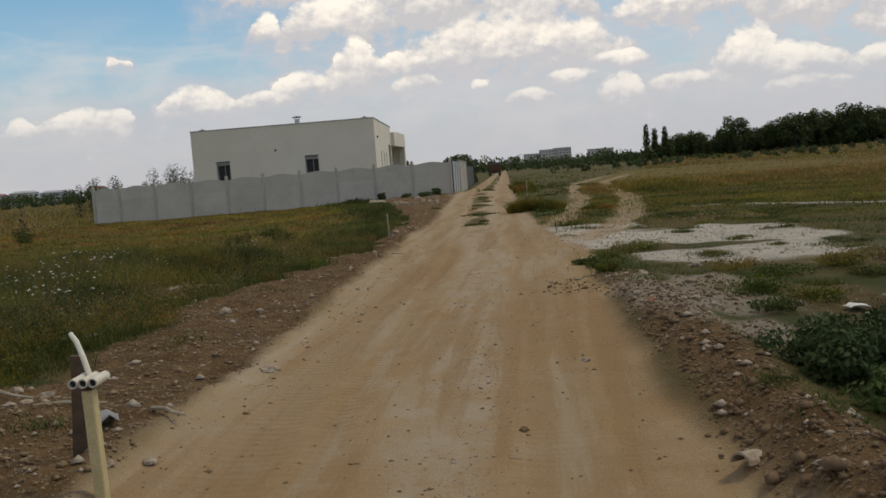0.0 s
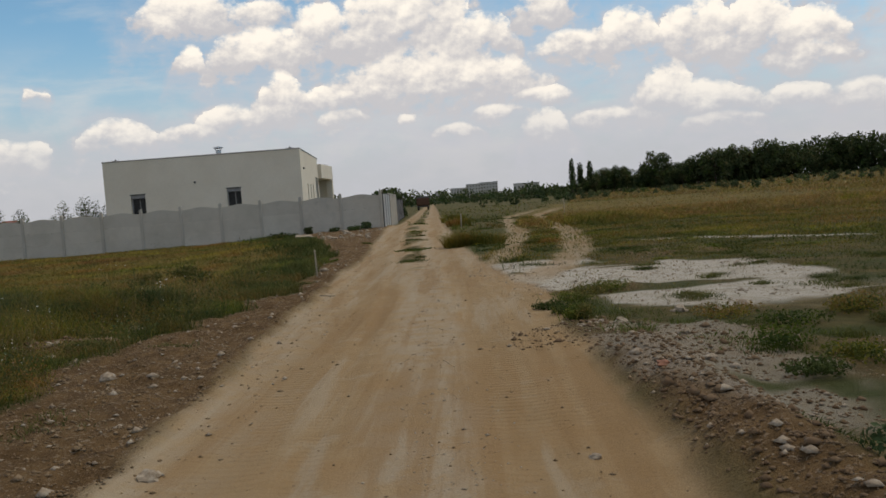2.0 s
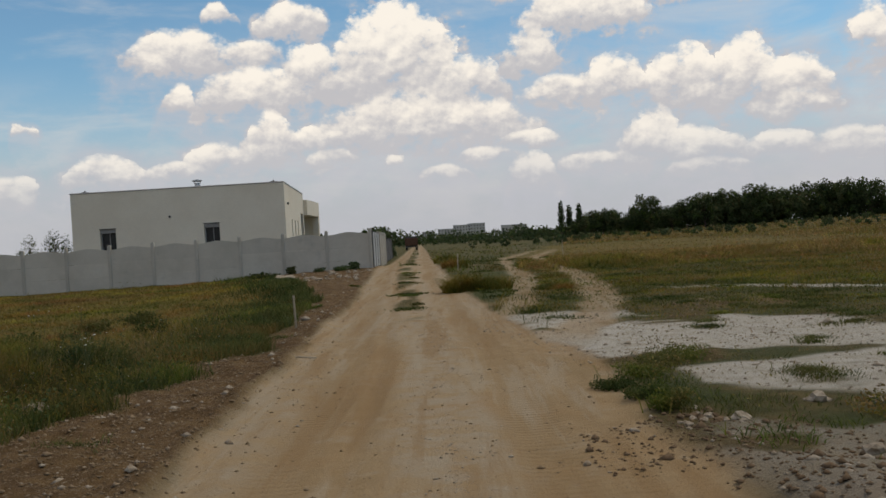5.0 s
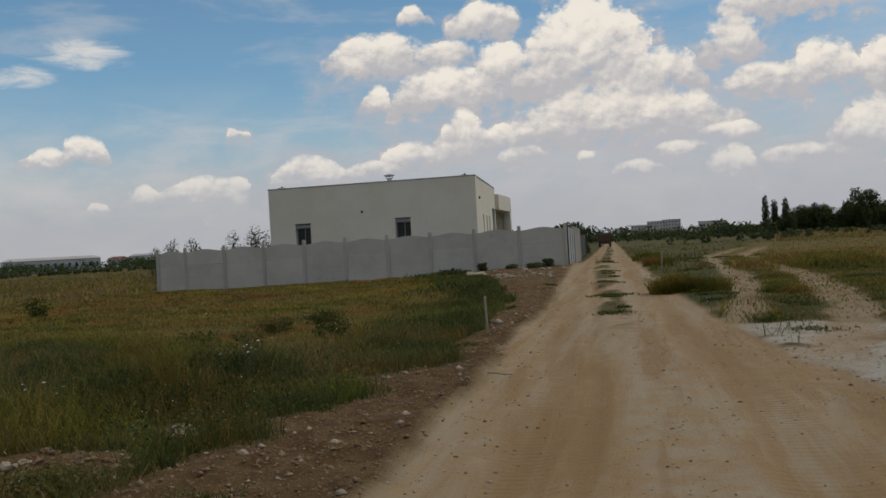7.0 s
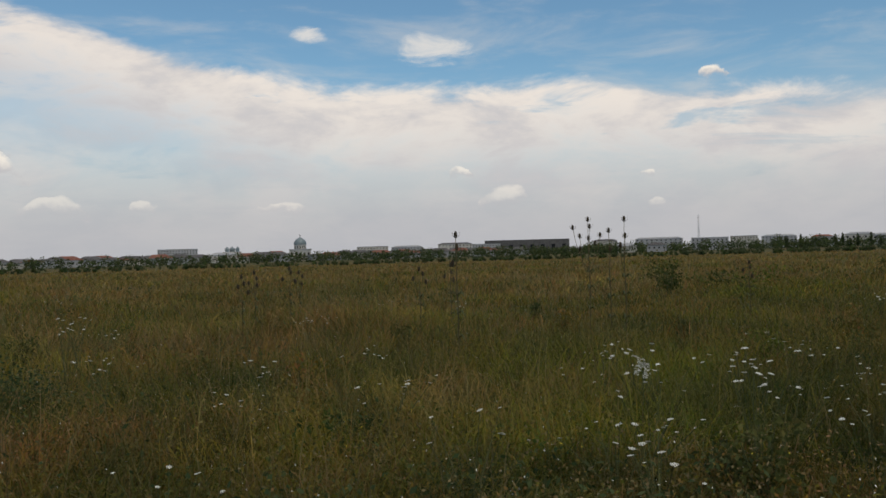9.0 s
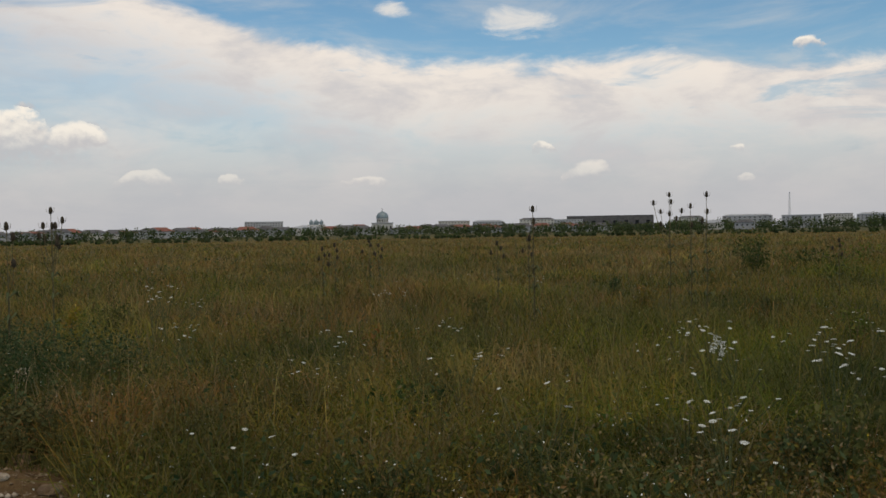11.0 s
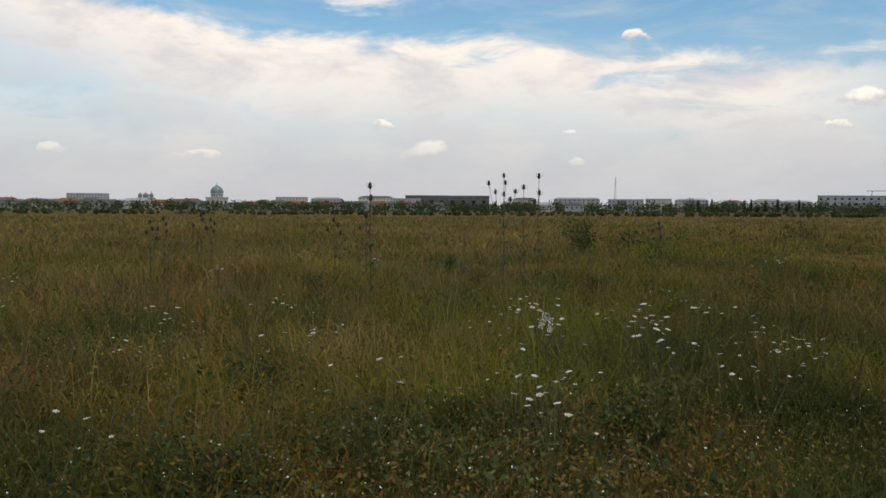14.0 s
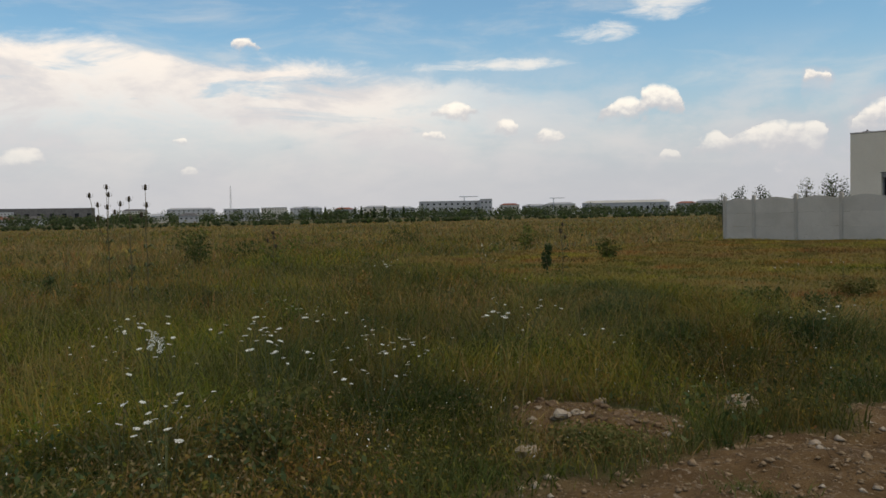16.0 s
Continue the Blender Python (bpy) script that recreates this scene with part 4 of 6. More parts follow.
def half_pipe():
    x, y = 5.25, 4.95
    ob = thing("broken_tile", "curved piece of broken grey tile on the road edge", "debris", m=pose(x, y, ground_z(x, y) + 0.03, 0, 10, 50))
    bm = bmesh.new()
    n = 8
    o = [[bm.verts.new((xx, r * math.cos(math.pi * s / n), r * math.sin(math.pi * s / n))) for s in range(n + 1)] for xx in (-0.09, 0.09) for r in (0.055, 0.044)]
    for s in range(n):
        bm.faces.new((o[0][s], o[0][s + 1], o[2][s + 1], o[2][s]))
        bm.faces.new((o[1][s + 1], o[1][s], o[3][s], o[3][s + 1]))
        bm.faces.new((o[0][s + 1], o[0][s], o[1][s], o[1][s + 1]))
        bm.faces.new((o[2][s], o[2][s + 1], o[3][s + 1], o[3][s]))
    bmesh.ops.recalc_face_normals(bm, faces=bm.faces)
    part("shell", bm, STONE, ob)


half_pipe()


def debris_stick(x, y, length, turn, mat=STAKE_WOOD, r=0.014):
    z = ground_z(x, y)
    ob = thing("stick", "pale stick lying on the rubble", "stick", "loose sticks", m=pose(x, y, z + 0.03, 0, 3, turn))
    bm = bmesh.new()
    tube(bm, [(-length / 2, 0, 0), (-length * 0.1, 0.015, 0.015), (length * 0.2, -0.01, 0.01), (length / 2, 0.02, 0)], [r, r, r * 0.9, r * 0.6], 6)
    part("shaft", bm, mat, ob)


for sx, sy, sl, st in ((1.75, 6.3, 0.34, -30), (0.9, 6.6, 0.5, 10), (0.2, 6.9, 0.6, -20), (-1.2, 6.4, 0.5, 50), (1.5, 18.0, 0.4, 5), (6.6, 17.5, 0.4, 60)):
    debris_stick(sx, sy, sl, st)


def plastic_scrap(x, y, s, label, mat, name="scrap"):
    bm = bmesh.new()
    bmesh.ops.create_grid(bm, x_segments=5, y_segments=4, size=s)
    for v in bm.verts:
        v.co.z = noise.noise(v.co * 7 / s * 0.2 + Vector((x, y, 0))) * s * 0.5 + 0.02
    geo = bmesh.ops.extrude_face_region(bm, geom=bm.faces[:])["geom"]
    bmesh.ops.translate(bm, vec=(0, 0, 0.006), verts=[g for g in geo if isinstance(g, bmesh.types.BMVert)])
    bmesh.ops.recalc_face_normals(bm, faces=bm.faces)
    ob = part(name, bm, mat)
    ob.matrix_basis = pose(x, y, ground_z(x, y) + 0.02, 0, 0, x * 90)
    tagged(ob, label, "litter", "litter")


plastic_scrap(1.35, 6.15, 0.11, "crumpled grey plastic sheet on the rubble pile", SHUTTER)
plastic_scrap(7.3, 9.4, 0.09, "white plastic scrap lying in the weeds", UMBEL)
plastic_scrap(7.7, 9.2, 0.06, "white plastic scrap lying in the weeds", UMBEL)
plastic_scrap(-0.6, 9.9, 0.06, "grey-green plastic scrap in the grass", DOME_METAL)
plastic_scrap(4.45, 31.0, 0.09, "yellow plastic scrap caught in the shrub", YELLOW_FLOWER)


def scatter_stones(name, n, pick, size, mat, label):
    """Many small angular stones in one mesh."""
    base = np.array([(1, 0, 0), (-1, 0, 0), (0, 1, 0), (0, -1, 0), (0, 0, 1), (0, 0, -0.5)], float)
    faces = np.array([(0, 2, 4), (2, 1, 4), (1, 3, 4), (3, 0, 4), (2, 0, 5), (1, 2, 5), (3, 1, 5), (0, 3, 5)])
    x, y = pick(n)
    n = len(x)
    s = rng.lognormal(math.log(size), 0.5, n)
    v = base[None] * (0.6 + 0.8 * rng.random((n, 6, 1))) * s[:, None, None]
    v[:, :, 2] *= 0.6
    a = rng.random(n) * math.tau
    c, d = np.cos(a)[:, None], np.sin(a)[:, None]
    vx, vy = v[:, :, 0] * c - v[:, :, 1] * d, v[:, :, 0] * d + v[:, :, 1] * c
    z = height(x, y) + s * 0.1
    verts = np.stack([vx + x[:, None], vy + y[:, None], v[:, :, 2] + z[:, None]], 2).reshape(-1, 3)
    tris = (faces[None] + (np.arange(n) * 6)[:, None, None]).reshape(-1, 3)
    tagged(new(name, raw_mesh(name, verts, tris, mat)), label, "gravel", kind="stuff")


def near_road(n, which, x0, x1, y0, y1):
    """Random places weighted by a zone, thinning out along the road."""
    x, y = rng.uniform(x0, x1, n * 5), y0 + (y1 - y0) * rng.random(n * 5) ** 1.7
    keep = zones(x, y)[which] > rng.random(n * 5) * 0.9 + 0.08
    return x[keep][:n], y[keep][:n]


scatter_stones("gravel", 20000, lambda n: near_road(n, 1, -4, 9, 2, 48), 0.009, GRAVEL, "pale and brown gravel strewn along the road edges")
scatter_stones("pebbles", 7000, lambda n: near_road(n, 1, -1.8, 2.2, 3, 26), 0.011, GRAVEL, "brown and pale pebbles over the rubble verge")
scatter_stones("rubble", 1500, lambda n: near_road(n, 1, -4, 9, 2, 48), 0.021, STONE, "pale broken stones strewn over the verge")
scatter_stones("earth_clods", 4000, lambda n: near_road(n, 1, 4.4, 6.6, 2, 16), 0.014, CLOD, "brown earth clods along the road edge")
scatter_stones("road_grit", 2500, lambda n: near_road(n, 0, 1, 6, 2, 34), 0.007, GRAVEL, "fine grit on the dirt road")
def road_middle(n):
    y = 2 + 24 * rng.random(n) ** 1.5
    x = road_x(y) + 0.35 + rng.normal(0, 0.20, n) + (vnoise(y, y * 0, 2.5, 23) - 0.5) * 0.5
    keep = vnoise(x * 1.5, y, 0.8, 25) > 0.42
    return x[keep], y[keep]


scatter_stones("road_pebbles", 3400, road_middle, 0.0055, STONE, "pale flat pebbles pressed into the middle of the road")
scatter_stones("chalk_gravel", 1500, lambda n: near_road(n, 2, 4, 12, 8, 30), 0.014, STONE, "pale gravel over the chalky patches")

# ---- grass ----
HUB = (2.8, 8.9)          # where the path along the road ends


def blade_mesh(name, x, y, h, w, lean, tint, mat, label, category="grass", z=None):
    """Bent tapering blades, three triangles each."""
    n = len(x)
    z = height(x, y) - 0.02 if z is None else z
    a, b = rng.random(n) * math.tau, rng.random(n) * math.tau
    dx, dy = np.cos(a) * w / 2, np.sin(a) * w / 2
    lx, ly = np.cos(b) * lean * h, np.sin(b) * lean * h
    m = 0.5 + 0.12 * rng.random(n)
    v = np.empty((n, 5, 3), np.float32)
    v[:, 0] = np.stack([x - dx, y - dy, z], 1)
    v[:, 1] = np.stack([x + dx, y + dy, z], 1)
    v[:, 2] = np.stack([x - dx * 0.8 + lx * 0.3, y - dy * 0.8 + ly * 0.3, z + h * m], 1)
    v[:, 3] = np.stack([x + dx * 0.8 + lx * 0.3, y + dy * 0.8 + ly * 0.3, z + h * m], 1)
    v[:, 4] = np.stack([x + lx, y + ly, z + h * (1 - 0.25 * lean)], 1)
    t = np.array([(0, 1, 3), (0, 3, 2), (2, 3, 4)])
    tris = (t[None] + (np.arange(n) * 5)[:, None, None]).reshape(-1, 3)
    me = raw_mesh(name, v.reshape(-1, 3), tris, mat, {"tint": np.repeat(tint, 5)})
    return tagged(new(name, me), label, category, kind="stuff")


def fan_places(n, r0, r1, az0, az1, power=1.0):
    """Places round the hub, thinning outwards with the distance; azimuth clockwise from +y in degrees."""
    r = r0 * (r1 / r0) ** (rng.random(n) ** power)
    a = np.radians(rng.uniform(az0, az1, n))
    return HUB[0] + r * np.sin(a), HUB[1] + r * np.cos(a), r


def bare(x, y):
    """How bare the ground is, 0 to 1."""
    road, rubble, chalk, mow, rut, pale = zones(x, y)
    return np.clip(road + 1.0 * rubble + 0.97 * chalk, 0, 1), mow


def inside_plot(x, y):
    """The fenced plot and the house."""
    return (x > -20.3) & (x < -0.2 - 0.035 * (y - 48)) & (y > 47.8) & (y < 90)


def field(name, n, r0, r1, az, hgt, wid, mat, label, clump=0.0, mown=0.12, lean=1.25, power=1.0, patch=None, tall_right=False):
    x, y, r = fan_places(n, r0, r1, az[0], az[1], power)
    if clump:
        k = max(n // 14, 1)
        cx, cy, cr = fan_places(k, r0, r1, az[0], az[1], power)
        pick = rng.integers(0, k, n)
        sd = clump * (0.5 + cr[pick] * 0.03)
        x, y, r = cx[pick] + rng.normal(0, 1, n) * sd, cy[pick] + rng.normal(0, 1, n) * sd, cr[pick]
    b, mow = bare(x, y)
    keep = (rng.random(n) > b * 1.05) & ~inside_plot(x, y) & (rng.random(n) > mow * 0.5)
    if patch:
        keep &= vnoise(x, y, patch[0], patch[1]) + rng.normal(0, 0.05, n) > patch[2]
    x, y, r, mow = x[keep], y[keep], r[keep], mow[keep]
    n = len(x)
    side = sstep(x - 4, 0, 2) * sstep(44 - y + (vnoise(x, y, 6.0, 19) - 0.5) * 8, 0, 5)
    inner = verge_x(y) - x
    strip = sstep(2.4 - inner, 0, 2.2) * sstep(40 - y, 0, 5) * (x < 3)
    h = hgt * (0.55 + 0.9 * vnoise(x, y, 5.0, 61)) * (0.55 + 0.75 * rng.random(n)) * (1 - (1 - mown) * mow) * (1 - 0.72 * side) * (1 - 0.72 * strip) * (1 - 0.45 * sstep(r, 40, 150))
    w = np.maximum(wid, wid * r / 11.0) * (0.7 + 0.6 * rng.random(n))
    w = np.minimum(w, 0.5)
    tint = np.clip(0.40 + rng.normal(0, 0.30, n) + 0.12 * mow + 0.42 * sstep(r, 14, 50) + 0.22 * (vnoise(x, y, 9.0, 71) - 0.5) * 2 - 0.1 * strip - 0.28 * side - 0.3 * np.exp(-((x + 9) / 6.0) ** 2 - ((y - 15) / 5.0) ** 2) + 0.3 * np.exp(-((x + 4.5) / 1.8) ** 2 - ((y - 10.6) / 1.0) ** 2), 0, 1)
    blade_mesh(name, x, y, h, w, lean * (0.4 + rng.random(n)), tint, mat, label)


WEST, EAST = (-118, -12), (8, 42)
field("field_grass", 150000, 3.2, 420, WEST, 0.50, 0.007, FIELD_GRASS, "tall rough grass, green turning brown, over the open field", power=0.95)
field("grass_tussocks", 90000, 3.2, 160, WEST, 0.40, 0.010, GREEN_GRASS, "clumps of dark green grass and weeds in the field", clump=0.30, mown=0.1, patch=(3.0, 81, 0.42))
field("dry_stalks", 14000, 4.0, 220, WEST, 0.72, 0.0045, DRY_GRASS, "thin dry brown stalks standing above the grass", mown=0.08, lean=0.45, patch=(6.0, 87, 0.40))
field("low_growth", 60000, 3.0, 40, WEST, 0.20, 0.009, GREEN_GRASS, "low leafy green growth under the grass", clump=0.2, mown=0.3, lean=0.8)
field("field_grass", 80000, 18.0, 420, EAST, 0.50, 0.007, FIELD_GRASS, "rough green and brown grass beyond the chalk patches")
field("short_sward", 70000, 12.0, 60, (6, 46), 0.34, 0.010, FIELD_GRASS, "short dense green grass beyond the chalk patches", power=0.7)
field("rusty_stalks", 26000, 3.6, 60, WEST, 0.46, 0.005, DRY_GRASS, "rusty brown dead stalks in patches of the field", clump=0.35, mown=0.1, lean=0.7, patch=(2.6, 85, 0.50))
field("grass_tussocks", 45000, 4.0, 150, (-2, 46), 0.34, 0.010, GREEN_GRASS, "low dark green tufts between the bare patches", clump=0.18, patch=(1.6, 83, 0.46))


def verge_grass():
    """Short dark growth along the field side of the verge and on the far tufts of the road."""
    n = 42000
    y = 2 + 46 * rng.random(n) ** 1.6
    left = verge_x(y)
    x = left - np.abs(rng.normal(0, 1.0, n)) + 0.25 + (vnoise(y, y * 0, 2.2, 33) - 0.5) * 1.1
    b, mow = bare(x, y)
    keep = (rng.random(n) > b) & ~inside_plot(x, y) & (vnoise(x, y, 1.5, 37) + rng.normal(0, 0.05, n) > 0.42)
    x, y = x[keep], y[keep]
    n = len(x)
    d = np.hypot(x - HUB[0], y - HUB[1])
    blade_mesh("verge_grass", x, y, (0.10 + 0.18 * rng.random(n)) * (0.4 + 1.1 * vnoise(x, y, 0.9, 91)), np.maximum(0.009, 0.0011 * d), 0.4 + 0.5 * rng.random(n),
               np.clip(rng.normal(0.5, 0.25, n), 0, 1), GREEN_GRASS, "short dark green grass along the rubble verge")
    # sparse tufts on rubble, chalk and road crown
    n = 60000
    k = 1500
    cx, cy = rng.uniform(-0.6, 11.5, k), 3 + 60 * rng.random(k) ** 1.5
    z = zones(cx, cy)
    off = cx - road_x(cy)
    crown = (np.abs(off + 0.12) < 0.34) & (cy > 23) & ((vnoise(cx * 2.2, cy, 1.9, 21) > 0.5) | (cy > 50))
    crown &= rng.random(k) < 0.45
    ok = crown | ((z[0] < 0.2) & (rng.random(k) < np.where(cx > 4, 0.32, 0.05)))
    cx, cy = cx[ok], cy[ok]
    pick = rng.integers(0, len(cx), n)
    sd = 0.05 + 0.13 * rng.random(len(cx))
    x, y = cx[pick] + rng.normal(0, 1, n) * sd[pick] * 1.3, cy[pick] + rng.normal(0, 1, n) * sd[pick]
    d = np.hypot(x - HUB[0], y - HUB[1])
    blade_mesh("grass_tufts", x, y, 0.03 + 0.08 * rng.random(n), np.maximum(0.008, 0.0012 * d), 0.7 + 0.6 * rng.random(n),
               np.clip(rng.normal(0.5, 0.28, n), 0, 1), GREEN_GRASS, "small green tufts on chalk, rubble and road crown")


verge_grass()


def stubble():
    """Short mown grass before the fence."""
    n = 90000
    x, y = rng.uniform(-22, -0.8, n), 23 + 25 * rng.random(n) ** 1.3
    keep = (zones(x, y)[3] > rng.random(n)) & (rng.random(n) > bare(x, y)[0]) & ~inside_plot(x, y)
    x, y = x[keep], y[keep]
    n = len(x)
    d = np.hypot(x - HUB[0], y - HUB[1])
    tint = np.clip(0.62 + rng.normal(0, 0.22, n) + (vnoise(x, y * 2.5, 4.0, 101) - 0.5) * 1.4, 0, 1)
    blade_mesh("mown_grass", x, y, (0.05 + 0.10 * rng.random(n)) * (0.5 + vnoise(x, y, 2.0, 103)), 0.0011 * d, 0.6 + 0.8 * rng.random(n), tint, MOWN_GRASS, "short yellowish mown grass before the fence")


stubble()

def speckle(name, n, r1, az, size, lo, hi, mat, label, tint, patch=None):
    """Small leaves, seed heads or petals held up in the grass, as one mesh."""
    x, y, r = fan_places(n, 3.2, r1, az[0], az[1])
    b, mow = bare(x, y)
    keep = (rng.random(n) > b * 1.1) & (rng.random(n) > mow * 0.97) & ~inside_plot(x, y)
    if patch:
        keep &= vnoise(x, y, patch[0], patch[1]) + rng.normal(0, 0.06, n) > patch[2]
    x, y, r = x[keep], y[keep], r[keep]
    n = len(x)
    h = (lo + (hi - lo) * rng.random(n) ** 1.4) * (0.6 + 0.7 * vnoise(x, y, 4.0, 66))
    pos = np.stack([x, y, height(x, y) + h], 1)
    s = size * (0.5 + rng.random(n)) * np.maximum(1.0, r / 16.0)
    a, d = rng.normal(0, 1, (n, 3)), rng.normal(0, 1, (n, 3))
    a /= np.linalg.norm(a, axis=1)[:, None]
    c = np.cross(a, d)
    c /= np.linalg.norm(c, axis=1)[:, None] + 1e-9
    v = np.stack([pos - a * s[:, None], pos + c * (s * 0.5)[:, None], pos + a * s[:, None], pos - c * (s * 0.5)[:, None]], 1).reshape(-1, 3)
    tris = (np.array([(0, 1, 2), (0, 2, 3)])[None] + (np.arange(n) * 4)[:, None, None]).reshape(-1, 3)
    t = np.clip(rng.normal(tint, 0.25, n), 0, 1)
    tagged(new(name, raw_mesh(name, v, tris, mat, {"tint": np.repeat(t, 4)})), label, "plants", kind="stuff")


speckle("herb_leaves", 95000, 60, WEST, 0.012, 0.03, 0.36, FIELD_GRASS, "small herb leaves among the field grass", 0.5)
speckle("dark_herb_leaves", 30000, 50, WEST, 0.022, 0.02, 0.36, WEED_LEAF, "dark leafy herbs in patches of the field", 0.4, (2.2, 95, 0.48))
speckle("brown_seed_heads", 45000, 90, WEST, 0.010, 0.15, 0.62, DRY_GRASS, "brown seed heads over the field grass", 0.35, (4.0, 97, 0.40))
speckle("pale_seed_heads", 2500, 40, WEST, 0.006, 0.25, 0.55, UMBEL, "scattered tiny whitish flowers in the grass", 0.5)
speckle("yellow_petals", 2200, 30, WEST, 0.006, 0.15, 0.45, YELLOW_FLOWER, "scattered tiny yellow flowers in the grass", 0.5, (2.0, 99, 0.5))
speckle("brown_seed_heads", 24000, 150, EAST, 0.012, 0.12, 0.5, DRY_GRASS, "brown seed heads over the eastern grass", 0.35, (4.0, 98, 0.42))

# ---- leafy plants ----


def leaf_cloud(centres, radii, n, size, squash=1.0):
    """Small bent leaves strewn through balls round the centres: vertices, triangles, tints with top light painted in.
    """
    c, r = np.array(centres, float), np.array(radii, float)
    pick = rng.choice(len(c), n, p=r ** 2 / np.sum(r ** 2))
    d = rng.normal(0, 1, (n, 3))
    d /= np.linalg.norm(d, axis=1)[:, None]
    pos = c[pick] + d * (r[pick] * (0.55 + 0.5 * rng.random(n) ** 0.6))[:, None] * np.array([1, 1, squash])
    s = size * (0.6 + 0.8 * rng.random(n))
    a = rng.normal(0, 1, (n, 3))
    a /= np.linalg.norm(a, axis=1)[:, None]
    b = np.cross(a, d)
    b /= np.linalg.norm(b, axis=1)[:, None] + 1e-9
    v = np.stack([pos - a * s[:, None], pos + b * (s * 0.55)[:, None] + d * (s * 0.2)[:, None], pos + a * s[:, None], pos - b * (s * 0.55)[:, None] + d * (s * 0.2)[:, None]], 1)
    tris = (np.array([(0, 1, 2), (0, 2, 3)])[None] + (np.arange(n) * 4)[:, None, None]).reshape(-1, 3)
    # top light put into the tint: leaves lighten towards the top of each ball
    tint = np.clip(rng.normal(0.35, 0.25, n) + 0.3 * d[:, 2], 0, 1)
    return v.reshape(-1, 3), tris, np.repeat(tint, 4)


def tree(name, label, category, h, spread, blobs, leaves, leaf, seed, m, group="", column=False, mat=None):
    """Trunk and limbs with a crown of many leaves."""
    r = random.Random(seed)
    ob = thing(name, label, category, group, m)
    bm = bmesh.new()
    lean = r.uniform(-0.04, 0.04) * h
    tube(bm, [(0, 0, -0.3), (lean * 0.3, 0, h * 0.3), (lean, 0.02 * h, h * 0.75)], [h * 0.022, h * 0.016, h * 0.006], 7)
    part("trunk", bm, BARK, ob)
    centres, radii = [], []
    bm = bmesh.new()
    for i in range(blobs):
        s = (i + 0.5) / blobs
        a = i * 2.4 + r.uniform(-0.4, 0.4)
        if column:
            z, rad = h * (0.12 + 0.83 * s), spread * (0.45 + 0.5 * math.sin(math.pi * min(s * 0.8 + 0.15, 1)))
            q = (math.cos(a) * spread * 0.2, math.sin(a) * spread * 0.2, z)
        else:
            z = h * (0.14 + 0.74 * s) + r.uniform(-0.05, 0.05) * h
            reach = spread * math.sqrt(max(1 - ((z / h - 0.42) / 0.56) ** 2, 0.05)) * r.uniform(0.4, 0.85)
            q, rad = (math.cos(a) * reach, math.sin(a) * reach, z), spread * r.uniform(0.24, 0.42)
        centres.append(q)
        radii.append(rad)
        if i % 2 == 0:
            tube(bm, [(lean * 0.3, 0, h * (0.12 + 0.35 * s)), (q[0] * 0.5, q[1] * 0.5, z * 0.8), q], [h * 0.009, h * 0.006, h * 0.002], 5)
    part("branching", bm, BARK, ob)
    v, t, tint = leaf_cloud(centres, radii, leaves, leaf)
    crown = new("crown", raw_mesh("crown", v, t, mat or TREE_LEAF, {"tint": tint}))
    crown.parent = ob
    return ob


def at_bearing(az, dist):
    a = radians(az)
    return HUB[0] + dist * math.sin(a), HUB[1] + dist * math.cos(a)


def bush(name, label, x, y, w, h, leaves, leaf, mat=WEED_LEAF, group="", stems=7, seed=0):
    """Many-stemmed bush of leafy clumps."""
    r = random.Random(seed)
    ob = thing(name, label, "bush", group, Matrix.Translation((x, y, ground_z(x, y))))
    bm = bmesh.new()
    centres, radii = [], []
    for i in range(stems):
        a = i * math.tau / stems + r.uniform(-0.4, 0.4)
        d = w * r.uniform(0.1, 0.42)
        z = h * r.uniform(0.45, 0.85)
        q = (math.cos(a) * d, math.sin(a) * d, z)
        tube(bm, [(0.08 * q[0], 0.08 * q[1], -0.05), (q[0] * 0.5, q[1] * 0.5, z * 0.55), q], [0.012 * h + 0.003, 0.008 * h + 0.002, 0.003], 5)
        centres += [q, (q[0] * 0.75, q[1] * 0.75, z * 0.5)]
        radii += [w * r.uniform(0.14, 0.24), w * r.uniform(0.16, 0.26)]
    part("stalk", bm, STEM_GREEN, ob)
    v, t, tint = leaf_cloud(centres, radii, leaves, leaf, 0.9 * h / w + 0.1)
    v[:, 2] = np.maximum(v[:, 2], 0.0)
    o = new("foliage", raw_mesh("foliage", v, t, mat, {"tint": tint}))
    o.parent = ob
    return ob


for i, (bx, by, bw, bh) in enumerate(((6.25, 6.75, 0.9, 0.36), (6.95, 6.9, 1.1, 0.40), (7.8, 6.9, 1.3, 0.40))):
    bush("weed_bush", "dark green leafy weed bush on the road bank", bx, by, bw, bh, 4200, 0.024, seed=1 + i, stems=13)
for i, (bx, by, bw, bh) in enumerate(((6.45, 6.0, 0.9, 0.22), (7.2, 5.7, 1.2, 0.28), (6.35, 5.1, 0.8, 0.16), (7.0, 4.7, 1.1, 0.22))):
    bush("weed_bush", "low green weeds spreading down the road bank", bx, by, bw, bh, 3000, 0.027, GREEN_GRASS if i % 2 else WEED_LEAF, seed=5 + i, stems=11)
